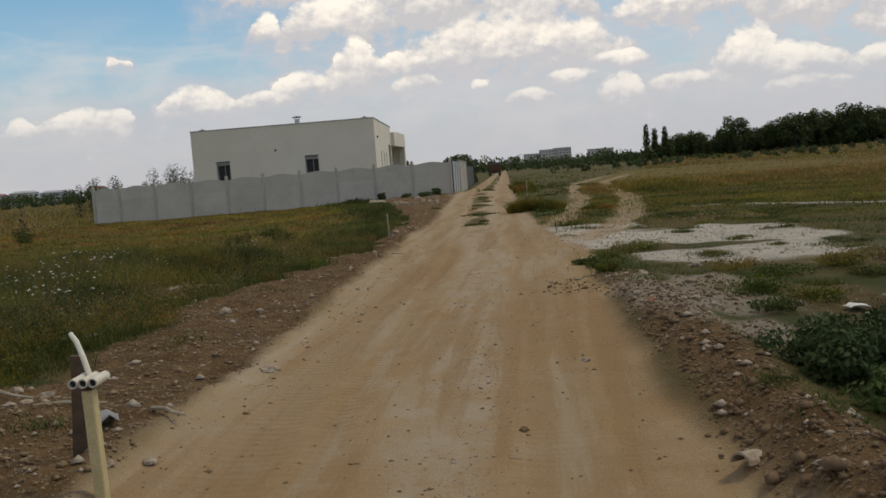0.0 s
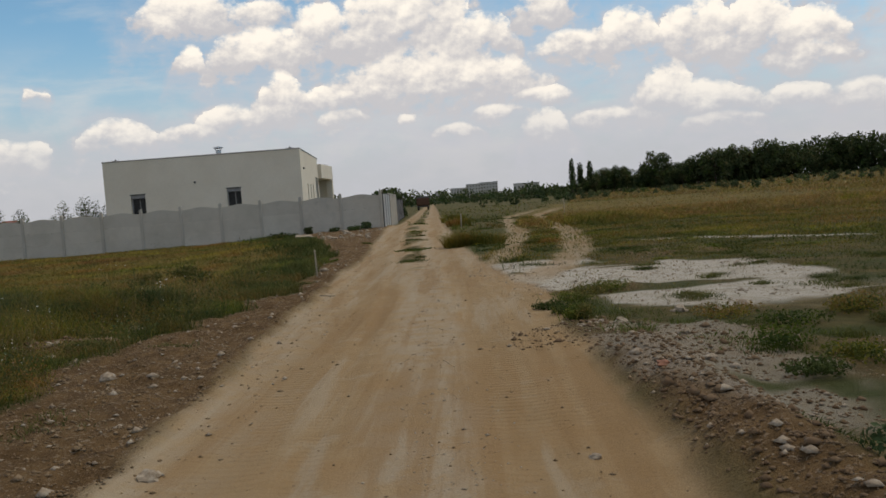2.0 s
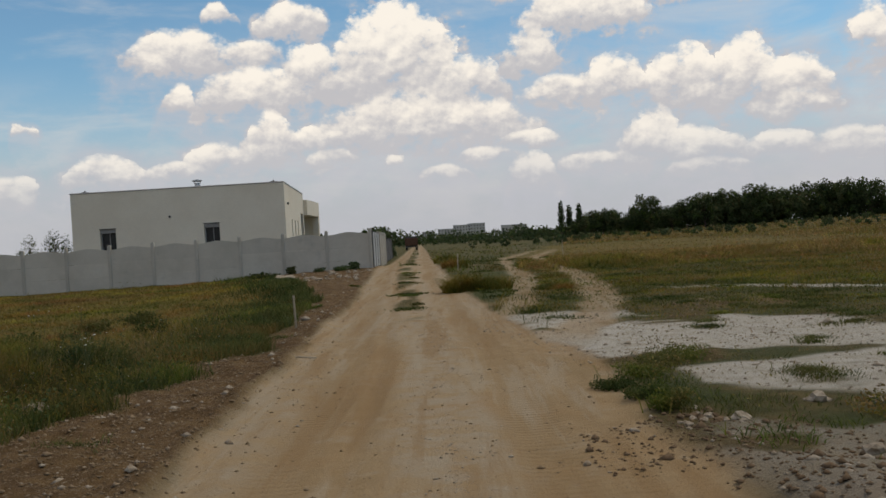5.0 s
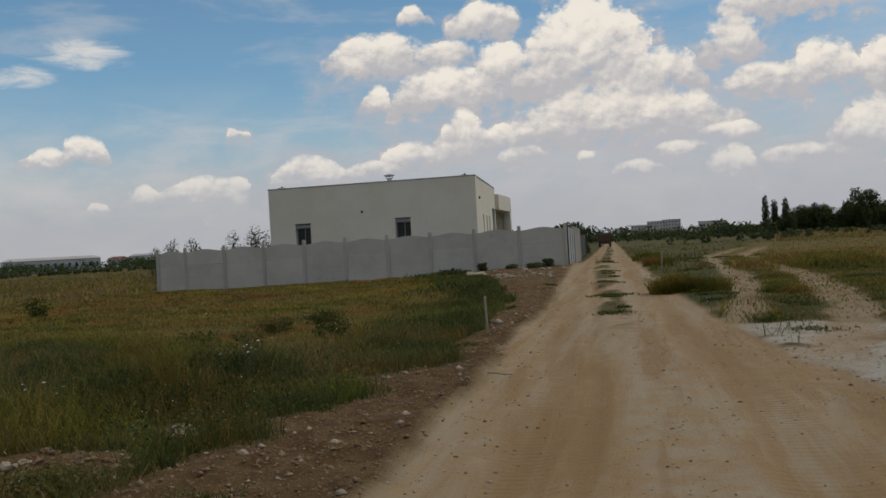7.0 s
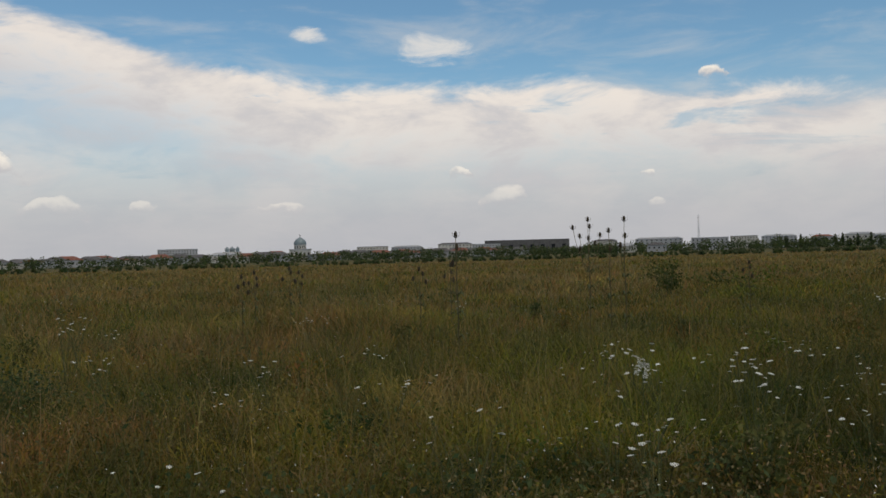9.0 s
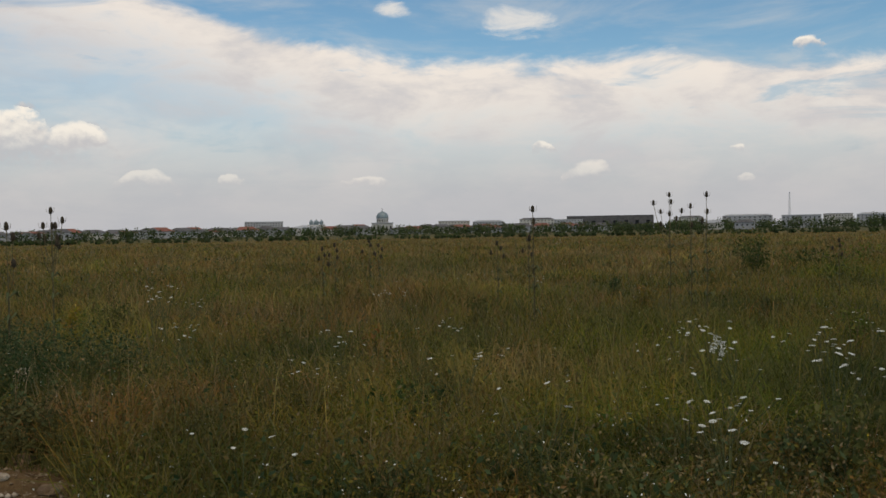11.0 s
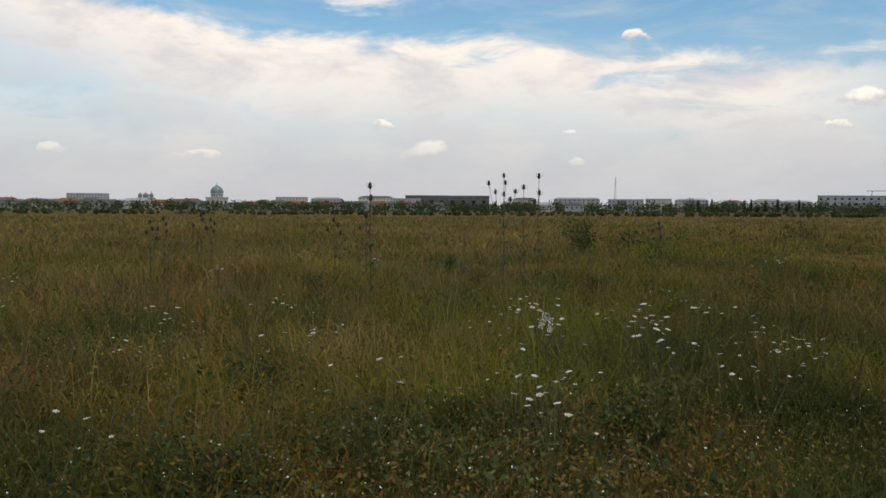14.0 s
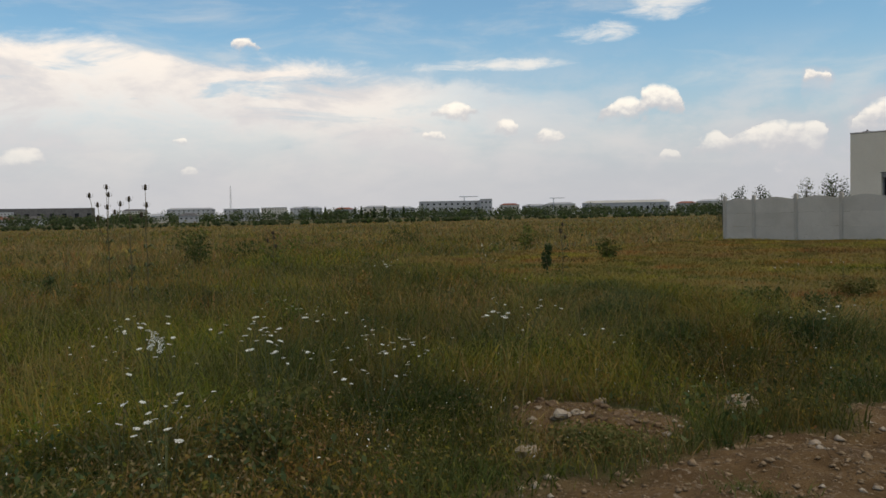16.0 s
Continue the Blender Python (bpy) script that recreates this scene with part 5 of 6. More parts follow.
for i, (bx, by, bw, bh) in enumerate(((5.05, 14.55, 0.5, 0.10), (5.2, 14.0, 0.5, 0.12), (5.3, 13.45, 0.42, 0.17), (5.45, 15.0, 0.6, 0.13), (5.75, 15.6, 0.7, 0.17), (6.1, 16.0, 0.6, 0.15))):
    bush("weed_bush", "low green weeds on the chalk edge", bx, by, bw, bh, 1500, 0.013, GREEN_GRASS, "weeds on the chalk", seed=10 + i, stems=10)
for i in range(16):
    bx, by = random.uniform(6.6, 10.5), random.uniform(8.6, 13.4)
    bush("weed_bush", "low olive weeds between the chalk and the bank", bx, by, random.uniform(0.5, 1.0), random.uniform(0.10, 0.22), 700, 0.018, (GREEN_GRASS, FIELD_GRASS)[i % 2], "weeds by the chalk", seed=800 + i, stems=8)
bush("weed_bush", "grey-green weed clump beside the bare heap", -0.72, 13.35, 0.6, 0.16, 1800, 0.014, GREEN_GRASS, seed=8, stems=10)


def grass_clump(label, x, y, w, h, n, mat, wid=0.012, tone=0.5, flop=0.3):
    """A tall tangled clump of grass and weeds."""
    ob = thing("grass_clump", label, "grass", "grass clumps", Matrix.Translation((x, y, ground_z(x, y))))
    a, d = rng.random(n) * math.tau, np.sqrt(rng.random(n)) * w / 2
    lump = 0.55 + 0.45 * np.sqrt(np.clip(1 - (d / (w / 2)) ** 2, 0, 1))
    o = blade_mesh("grass_tuft", np.cos(a) * d, np.sin(a) * d, h * lump * (0.5 + 0.6 * rng.random(n)), np.full(n, wid), flop + 0.7 * rng.random(n), np.clip(rng.normal(tone, 0.26, n), 0, 1), mat, "", "", z=np.full(n, -0.04))
    for key in ("kind", "label", "category"):
        if key in o:
            del o[key]
    o.parent = ob


grass_clump("tangled olive-green grass clump between road and side track", 4.0, 31.6, 1.3, 0.75, 1500, FIELD_GRASS, 0.012, 0.4, 0.6)
grass_clump("tangled olive-green grass clump between road and side track", 4.75, 31.4, 1.2, 0.62, 1300, FIELD_GRASS, 0.012, 0.4, 0.6)
grass_clump("low green grass clump between the side tracks", 6.35, 29.6, 0.9, 0.26, 900, FIELD_GRASS, 0.012, 0.4, 0.7)
grass_clump("low green grass clump between the side tracks", 7.1, 36.0, 1.1, 0.3, 900, FIELD_GRASS, 0.014, 0.4, 0.7)
grass_clump("scrubby grass clump on the road's far edge", 3.9, 46.0, 1.2, 0.6, 700, FIELD_GRASS, 0.03)
grass_clump("scrubby grass clump on the road's far edge", 3.6, 58.0, 1.6, 0.7, 700, FIELD_GRASS, 0.04)
for gx, gy in ((-2.2, 10.0), (-2.8, 12.0), (-1.5, 10.2), (-2.0, 13.2), (-3.6, 8.6), (-1.9, 9.1), (-4.4, 10.5), (-3.0, 15.8), (-1.4, 16.2), (-4.8, 13.6)):
    grass_clump("leafy green grass and weed clump in the field", gx + random.uniform(-0.3, 0.3), gy, 0.7, 0.42, 420, GREEN_GRASS if gy > 10 else WEED_LEAF, 0.012)
for gx, gy in ((-2.5, 8.75), (-2.15, 9.0), (-2.9, 9.0), (-3.4, 10.1), (-4.2, 10.4)):
    grass_clump("tangle of pale dry straw bent over in the grass", gx, gy, 0.7, 0.34, 240, DRY_GRASS, 0.006, 0.75, 1.3)
for j in range(20):
    grass_clump("tall dark brownish-green weeds before the mown strip", -1.6 - 0.28 * j + random.uniform(-0.4, 0.4), 17.4 + 0.16 * j + random.uniform(-1.0, 1.0), 0.9, 0.5 + 0.12 * random.random(), 420, (GREEN_GRASS, WEED_LEAF, FIELD_GRASS)[j % 3], 0.011, 0.45, 0.3)
for j in range(22):
    gx, gy = at_bearing(random.uniform(-104, -36), random.uniform(4.6, 13.0))
    if gx < -0.9:
        grass_clump("matted brown dead grass lying in the field", gx, gy, random.uniform(0.6, 1.1), 0.30, 260, DRY_GRASS, 0.007, 0.3, 0.8)
for j in range(26):
    gx, gy = at_bearing(random.uniform(-106, -30), random.uniform(4.8, 20.0))
    if gx < -0.9:
        bush("weed_bush", "leafy green weed standing in the field grass", gx, gy, random.uniform(0.3, 0.6), random.uniform(0.3, 0.6), 420, 0.022, (WEED_LEAF, GREEN_GRASS, FIELD_GRASS)[j % 3], "weeds in the field", seed=700 + j, stems=6)
bush("sapling", "small upright green sapling in the field", -11.7, 25.5, 0.32, 0.75, 500, 0.035, seed=12, stems=4)
for i, (bx, by, bw, bh) in enumerate(((-23.7, 25.1, 2.2, 0.9), (-25.0, 24.5, 1.7, 0.8), (-27.5, 24.0, 1.6, 1.5), (-30.8, 37.0, 1.9, 1.0), (-20.6, 34.5, 0.9, 1.1), (-22.0, 21.5, 1.0, 1.2), (-14.0, 31.0, 0.8, 0.6))):
    bush("field_bush", "straggling dark green bush standing in the field", bx, by, bw, bh, 380, 0.05, GREEN_GRASS, "field bushes", seed=20 + i)
for i in range(9):
    bx = -3.0 + 0.8 * math.sin(i * 2.3)
    by = 15.5 + i * 1.25
    bush("weed_bush", "dark green weeds at the edge of the mown strip", bx - 0.2 + random.uniform(-0.7, 0.5), by, 0.9, 0.32, 650, 0.03, GREEN_GRASS, "weeds by the mown strip", seed=40 + i, stems=8)
for i in range(6):
    bush("weed_bush", "dark green roadside weeds before the fence", -5.2 + i * 0.9 + 0.3 * math.sin(i * 5), 46.9 + 0.3 * math.sin(i * 3), 0.8 + 0.3 * math.sin(i * 2), 0.28 + 0.12 * math.sin(i * 4), 400, 0.05, WEED_LEAF, "weeds before the fence", seed=60 + i)
for gx, gy, gw, gh in ((-4.6, 6.2, 1.2, 0.9), (-3.6, 5.9, 1.0, 0.75), (-5.6, 6.6, 1.3, 0.95), (-3.2, 6.9, 0.8, 0.5), (-6.5, 5.6, 1.2, 0.9)):
    bush("weed_bush", "tall dark green weeds beside the rubble pile", gx, gy, gw, gh * 0.75, 3400, 0.015, WEED_LEAF, "weeds by the rubble pile", seed=int(gx * -90), stems=14)
    grass_clump("tall green grass standing among dark weeds", gx + 0.2, gy + 0.1, gw, gh * 0.75, 480, GREEN_GRASS, 0.008, 0.4, 0.3)


def umbel_plant(m, heads, seed, h):
    """Wild carrot: thin branching stems with flat white flower heads."""
    r = random.Random(seed)
    ob = thing("wild_carrot", "wild carrot plant with flat white flower heads in grass", "wildflower", "wild carrots", m)
    for i in range(heads):
        a, d = r.uniform(0, math.tau), r.uniform(0.05, 0.40)
        z = h * r.uniform(0.78, 1.05)
        q = Vector((math.cos(a) * d, math.sin(a) * d, z))
        bm = bmesh.new()
        tube(bm, [(0, 0, -0.03), (q.x * 0.3, q.y * 0.3, z * 0.5), q], [0.004, 0.003, 0.002], 4)
        stalk = part("stem", bm, STEM_GREEN, ob)
        bm = bmesh.new()
        rad = r.uniform(0.011, 0.024)
        tilt = Euler((r.uniform(-0.3, 0.3), r.uniform(-0.3, 0.3), 0)).to_matrix()
        for j in range(19):
            rr, aa = rad * math.sqrt(j / 19), j * 2.4
            o = q + tilt @ Vector((rr * math.cos(aa), rr * math.sin(aa), 0.008 - rr * rr * 4))
            s = rad * 0.22
            ring = [bm.verts.new(o + tilt @ Vector((s * math.cos(t * math.tau / 5), s * math.sin(t * math.tau / 5), 0))) for t in range(5)]
            tip = bm.verts.new(o + tilt @ Vector((0, 0, s * 0.5)))
            foot = bm.verts.new(o - tilt @ Vector((0, 0, s * 0.8)))
            for t in range(5):
                bm.faces.new((ring[t], ring[(t + 1) % 5], tip))
                bm.faces.new((ring[(t + 1) % 5], ring[t], foot))
        part("flower_head", bm, UMBEL, stalk, "flat white flower head")
    return ob


CARROTS = [umbel_plant(Matrix.Translation((x, y, ground_z(x, y))), n, i, h) for i, (x, y, n, h) in enumerate(((-3.45, 11.9, 9, 0.66), (-2.0, 11.05, 8, 0.5), (-2.9, 14.75, 9, 0.6), (-2.4, 12.3, 5, 0.55), (-9.3, 6.8, 8, 0.75)))]
spots = [(-4.4, 11.6), (-5.0, 12.1), (-3.9, 11.9), (-1.8, 10.8), (-2.3, 11.95), (-3.9, 12.85), (-3.2, 12.9), (-3.2, 13.7), (-2.2, 12.8), (-2.8, 13.3), (-3.0, 15.2),
         (-5.95, 14.8), (-6.5, 14.7), (-4.0, 13.8), (-2.0, 11.8), (-7.2, 7.3), (-6.0, 7.6), (-3.8, 9.9), (-1.6, 8.45), (-8.4, 6.8), (-10.8, 6.9), (-1.5, 9.9), (-1.3, 10.8), (-1.5, 12.2), (-2.4, 11.3)]
for i in range(22):
    d = 4 + 40 * random.random() ** 1.8
    spots.append(at_bearing(random.uniform(-105, -20), d + 3))
for i, (x, y) in enumerate(spots):
    if float(bare(np.array([x]), np.array([y]))[0][0]) < 0.4 and not (y > 27 and x > -14):
        copy_thing(CARROTS[i % 5] if i % 3 else CARROTS[3], pose(x, y, ground_z(x, y), 0, 0, i * 83) @ Matrix.Diagonal((0.9, 0.9, 0.75 + 0.5 * random.random(), 1)))


def fluffy_plant(x, y, h):
    """Pale seeding thistle top."""
    ob = thing("seeding_thistle", "pale fluffy seeding thistle among the white flowers", "wildflower", m=Matrix.Translation((x, y, ground_z(x, y))))
    bm = bmesh.new()
    tube(bm, [(0, 0, -0.03), (0.02, 0, h * 0.5), (0, 0.02, h)], [0.006, 0.005, 0.003], 5)
    part("stem", bm, STEM_GREEN, ob)
    v, t, tint = leaf_cloud([(0, 0, h * 0.97), (0.05, 0.02, h * 0.92), (-0.05, 0, h * 0.9), (0.02, -0.05, h * 0.86), (-0.02, 0.05, h * 0.84), (0.07, 0, h * 0.83)], [0.03, 0.025, 0.03, 0.02, 0.03, 0.02], 300, 0.006)
    o = new("fluff", raw_mesh("fluff", v, t, UMBEL, {"tint": tint}))
    o.parent = ob


fluffy_plant(-3.37, 11.7, 0.66 - ground_z(-3.37, 11.7))


def teasel(x, y, top, heads, seed, spread=0.3):
    """Dry teasel: branching stem with dark egg-shaped heads; top is the height of the highest head."""
    r = random.Random(seed)
    z0 = ground_z(x, y)
    h = top - z0
    ob = thing("teasel", "dry teasel with dark seed heads rising above the grass", "weed", "teasels", Matrix.Translation((x, y, z0)))
    bm = bmesh.new()
    tube(bm, [(0, 0, -0.05), (0.02, 0.01, h * 0.45), (0, 0, h * 0.7)], [0.011, 0.009, 0.007], 6)
    part("stem", bm, STEM_DRY, ob)
    for i in range(heads):
        a = i * 2.4 + r.uniform(-0.3, 0.3)
        d = spread * r.uniform(0.25, 1.0) if i else 0.02
        z = h * (1 - 0.24 * (i / max(heads, 1)) - (0.05 * r.random() if i else 0.0)) - 0.05
        q = (math.cos(a) * d, math.sin(a) * d, z)
        bm = bmesh.new()
        tube(bm, [(0, 0, h * (0.5 + 0.15 * r.random())), (q[0] * 0.8, q[1] * 0.8, z * 0.86), q], [0.005, 0.004, 0.004], 5)
        twig = part("branch", bm, STEM_DRY, ob)
        bm = bmesh.new()
        lathe(bm, [(0.006, -0.04), (0.019, -0.028), (0.024, 0.0), (0.019, 0.03), (0.006, 0.048)], 8, q)
        for j in range(5):
            b = j * math.tau / 5
            tube(bm, [(q[0], q[1], q[2] - 0.04), (q[0] + 0.045 * math.cos(b), q[1] + 0.045 * math.sin(b), q[2] - 0.01), (q[0] + 0.05 * math.cos(b), q[1] + 0.05 * math.sin(b), q[2] + 0.04)], [0.003, 0.002, 0.001], 3)
        part("seed_head", bm, TEASEL_HEAD, twig, "dark spiny seed head")
    for zf in (0.25, 0.42, 0.55):
        for s in (-1, 1):
            bm = bmesh.new()
            tube(bm, [(0, 0, h * zf), (s * 0.10, 0.03, h * zf + 0.05), (s * 0.2, 0.05, h * zf - 0.02)], [0.006, 0.016, 0.002], 4)
            part("leaf", bm, STEM_GREEN, ob)


teasel(-10.91, 14.38, 2.03, 8, 1, 0.34)
teasel(-9.31, 14.28, 1.97, 3, 2, 0.12)
teasel(-9.9, 14.3, 1.82, 2, 3, 0.08)
teasel(-7.96, 11.43, 1.76, 3, 4, 0.06)
tx, ty = at_bearing(-106.2, 11.5)
teasel(tx, ty, 1.47 + 11.5 * math.tan(radians(1.75)), 10, 5, 0.17)
tx, ty = at_bearing(-108.6, 9.5)
teasel(tx, ty, 1.62, 4, 6, 0.14)
for i, az in enumerate((-90.2, -89.4, -87.2, -86.6, -79.0, -77.0, -58.5, -40.2)):
    tx, ty = at_bearing(az, 16 + i % 4)
    teasel(tx, ty, 1.22 + 0.05 * (i % 3), 4, 10 + i, 0.16)

# ---- trees by the house and to the east ----
YOUNG = [tree("young_tree", "young tree with thin upright foliage behind the fence", "tree", h, 0.62, 11, 700, 0.06, 200 + i, Matrix.Translation((x, y, 0)), "young trees behind the fence", True) for i, (x, y, h) in enumerate(((-24.5, 60, 2.9), (-21.6, 60, 3.2), (-20.6, 61, 3.5)))]
for i in range(11):
    x = -27.2 + i * 0.95 + 0.4 * math.sin(i * 5)
    if -24 < x < -22.3:
        continue
    s = 0.86 + 0.12 * math.sin(i * 3.1) + (0.1 if x > -21 else 0)
    copy_thing(YOUNG[i % 3], pose(x - 1.0, 62 + math.sin(i * 2), 0, 0, 0, i * 50) @ Matrix.Diagonal((s, s, s, 1)))

WOOD = [tree("woodland_tree", "dark green broadleaved tree at the field's far edge", "tree", 12.0, 6.0, 26, 3000, 0.40, 300 + i, Matrix.Translation((at_bearing(az, 300)[0], at_bearing(az, 300)[1], 0.5)), "trees at the field edge") for i, az in enumerate((18.0, 19.6, 23.7, 13.2))]


def wood_height(az):
    """Treetops above the far edge, metres at 300 m."""
    return float(np.interp(az, [5.5, 6.8, 7.4, 8.8, 9.6, 11.0, 12.6, 13.0, 14.3, 15.2, 16.5, 18.2, 19.5, 20.6, 23.0, 25.0, 27, 34, 45], [2.0, 3.5, 5.5, 5.2, 8.4, 8.6, 7.0, 6.5, 8.0, 10.0, 11.2, 12.2, 10.6, 12.5, 11.8, 13.6, 13.2, 13.6, 14.0]))


az, i = 5.6, 0
while az < 40:
    h = wood_height(az) * (0.50 + 0.60 * random.random())
    x, y = at_bearing(az, 296 + 18 * random.random())
    s = h / 12.0
    copy_thing(WOOD[i % 4], pose(x, y, 0.3, 0, 0, i * 67) @ Matrix.Diagonal((s * 1.0, s * 1.0, s, 1)))
    az += 0.66 * max(s, 0.45)
    i += 1
POPLARS = [tree("poplar", "tall narrow dark poplar above the wood", "tree", h, 1.1, 12, 900, 0.34, 400 + j, Matrix.Translation((*at_bearing(a, 298), 0.3)), "poplars", True) for j, (a, h) in enumerate(((7.72, 12.4), (8.22, 10.6), (8.85, 11.0), (12.95, 9.6)))]

# hedge and trees along the road beyond the fence
ROADSIDE = [tree("roadside_tree", "dark bushy tree beside the far fence", "tree", 3.0, 1.8, 12, 900, 0.2, 500 + j, Matrix.Translation((x, y, 0)), "trees by the far fence") for j, (x, y) in enumerate(((-2.6, 92), (-3.8, 100)))]
for j, (x, y, s) in enumerate(((-5.0, 96, 0.9), (-6.5, 118, 1.1), (-8.0, 130, 1.2), (-12.0, 105, 1.0), (-15, 112, 1.1), (-18, 118, 1.1), (-9.5, 140, 1.2), (-12, 150, 1.3))):
    copy_thing(ROADSIDE[j % 2], pose(x, y, 0, 0, 0, j * 71) @ Matrix.Diagonal((s, s, s * 0.62, 1)))


def far_scrub(name, n, az0, az1, d0, d1, h, leaf, label, seed):
    """A long belt of scrub and trees too far to pick apart."""
    r = np.random.default_rng(seed)
    a, d = r.uniform(az0, az1, n), r.uniform(d0, d1, n)
    ar = np.radians(a)
    hh = h * (0.35 + 0.9 * vnoise(a * 3.0, d * 0.02, 1.0, seed, 3)) * (0.7 + 0.5 * r.random(n))
    px, py = HUB[0] + d * np.sin(ar), HUB[1] + d * np.cos(ar)
    centres = np.stack([px, py, height(px, py) + hh * 0.5], 1)
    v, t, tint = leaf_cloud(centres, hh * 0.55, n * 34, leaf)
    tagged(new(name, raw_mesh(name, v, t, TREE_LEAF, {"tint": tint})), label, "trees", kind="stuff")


far_scrub("far_scrub", 1300, -112, -12, 250, 580, 1.3, 0.4, "dark scrub and low trees at the field's far edge", 3)
far_scrub("town_trees", 900, -112, -66, 570, 760, 6.6, 0.7, "dark trees among the houses of the far town", 4)
far_scrub("town_trees", 1100, -68, -14, 680, 900, 8.5, 0.8, "dark trees before the far buildings", 5)
far_scrub("far_scrub", 420, -10, 9, 230, 640, 4.2, 0.5, "olive scrub along the horizon ahead", 6)
far_scrub("far_scrub", 300, 2, 40, 120, 285, 1.1, 0.22, "low scrub dotted over the eastern field", 7)

# ---- far town ----


def block(name, label, az, dist, w, z1, storeys, bays, wall, roof, turn=0.0, hip=0.0, depth=None, group="far buildings"):
    """A far building with its storeys of windows; hip is the height of a hipped roof."""
    x, y = at_bearing(az, dist)
    ob = thing(name, label, "building", group, Matrix.Translation((x, y, 0)) @ Matrix.Rotation(radians(-az + turn), 4, 'Z'))
    d = depth or min(w * 0.6, 14)
    part("wall", boxmesh(-w / 2, w / 2, 0, d, -3, z1), wall, ob)
    bm = bmesh.new()
    e = 0.4
    if hip:
        a = [bm.verts.new(c) for c in ((-w / 2 - e, -e, z1), (w / 2 + e, -e, z1), (w / 2 + e, d + e, z1), (-w / 2 - e, d + e, z1))]
        k = min(w, d) * 0.4
        b = [bm.verts.new(c) for c in ((-w / 2 + k, d / 2, z1 + hip), (w / 2 - k, d / 2, z1 + hip))]
        for f in ((a[0], a[1], b[1], b[0]), (a[2], a[3], b[0], b[1]), (a[1], a[2], b[1]), (a[3], a[0], b[0]), (a[3], a[2], a[1], a[0])):
            bm.faces.new(f)
    else:
        add_box(bm, -w / 2 - 0.2, w / 2 + 0.2, -0.2, d + 0.2, z1 + 0.004, z1 + 0.5)
    part("roof", bm, roof, ob)
    step, lift = w / bays, (z1 - 0.4) / storeys
    bm = boxmesh(-step * 0.17, step * 0.17, -0.06, -0.004, 0, lift * 0.38)
    me = bpy.data.meshes.new("window")
    bm.to_mesh(me)
    bm.free()
    me.materials.append(GLASS)
    for i in range(storeys):
        for j in range(bays):
            shared("window", me, ob, Matrix.Translation((-w / 2 + step * (j + 0.5), 0, 0.25 * lift + i * lift + 0.3)))
    return ob


def width(a0, a1, dist):
    return dist * radians(abs(a1 - a0))


block("apartment_slab", "long pale grey multi-storey slab block beyond the trees", -93.68, 1100, width(-94.87, -92.49, 1100), 14.2, 5, 14, TOWN_WALL, GREY_WALL)
block("villa", "white villa with a red-brown hipped roof", -98.0, 700, 17, 3.8, 1, 5, CREAM_WALL, RED_ROOF, hip=2.6)
block("villa", "low house with a dark hipped roof", -100.0, 720, 22, 3.0, 1, 5, GREY_WALL, DARK_ROOF, hip=2.2)
block("villa", "low house with a dark hipped roof", -96.4, 720, 24, 3.4, 1, 6, CREAM_WALL, DARK_ROOF, hip=2.4)
block("villa", "low pale house with a grey roof", -95.2, 690, 16, 3.4, 1, 4, TOWN_WALL, GREY_WALL, hip=2.4)
block("villa", "low house with a dark hipped roof", -102.5, 740, 20, 3.2, 1, 5, TOWN_WALL, DARK_ROOF, hip=2.4)
block("villa", "low house with a dark hipped roof", -105.0, 760, 24, 3.4, 1, 5, CREAM_WALL, DARK_ROOF, hip=2.6)
block("white_hall", "white hall building with a pale roof", -90.9, 700, 24, 4.6, 2, 7, CREAM_WALL, TOWN_WALL, hip=2.0)
block("red_roofed_house", "house with a broad red roof beside the church", -87.7, 700, 17, 3.6, 1, 5, CREAM_WALL, RED_ROOF, hip=3.2)
for j, (a0, a1, z, d) in enumerate(((-82.6, -80.6, 14.0, 1150), (-80.4, -78.4, 12.5, 1150), (-77.4, -75.2, 15.0, 1150), (-75.2, -73.4, 13.6, 1150), (-67.5, -66.0, 14.0, 1150), (-64.9, -62.0, 14.6, 1150), (-59.2, -57.6, 15.0, 1150), (-57.4, -55.4, 13.8, 1150))):
    block("apartment_row", "pale apartment row with dormers beyond the trees", (a0 + a1) / 2, d, width(a0, a1, d), z * 0.88, 4, 10, TOWN_WALL if j % 2 else CREAM_WALL, GREY_WALL if j % 2 else DARK_ROOF, hip=0 if j % 3 == 0 else 2.0)
for j, az in enumerate((-81.5, -79.6, -78.0, -76.2, -74.4, -65.4, -63.6)):
    block("villa", "pale low house among the far trees", az, 720, 15, 3.6, 1, 4, CREAM_WALL if j % 2 else TOWN_WALL, (DARK_ROOF, RED_ROOF, GREY_WALL)[j % 3], hip=2.2)
for j in range(44):
    az = -109 + j * 0.86 + 0.3 * math.sin(j * 7.3)
    if min(abs(az + 86.2), abs(az + 90.6)) < 1.0:
        continue
    block("villa", ("low house under a dark grey roof among trees", "low house under a dark hipped roof among trees", "low house under a red-brown roof among trees")[j % 3], az, 610 + 70 * abs(math.sin(j * 3.1)), 13 + 5 * abs(math.sin(j * 1.9)), 2.3 + 1.1 * abs(math.sin(j * 2.7)), 1, 4,
          (GREY_WALL, TOWN_WALL, GREY_WALL, CREAM_WALL)[(j // 2) % 4], (DARK_ROOF, DARK_ROOF, RED_ROOF)[j % 3], 20 * math.sin(j * 4.1), hip=2.0 + 0.8 * math.sin(j * 5.3), group="town houses")
block("office_building", "long white office building with rows of dark windows", -60.4, 800, width(-61.5, -59.3, 800), 9.0, 3, 9, TOWN_WALL, GREY_WALL)
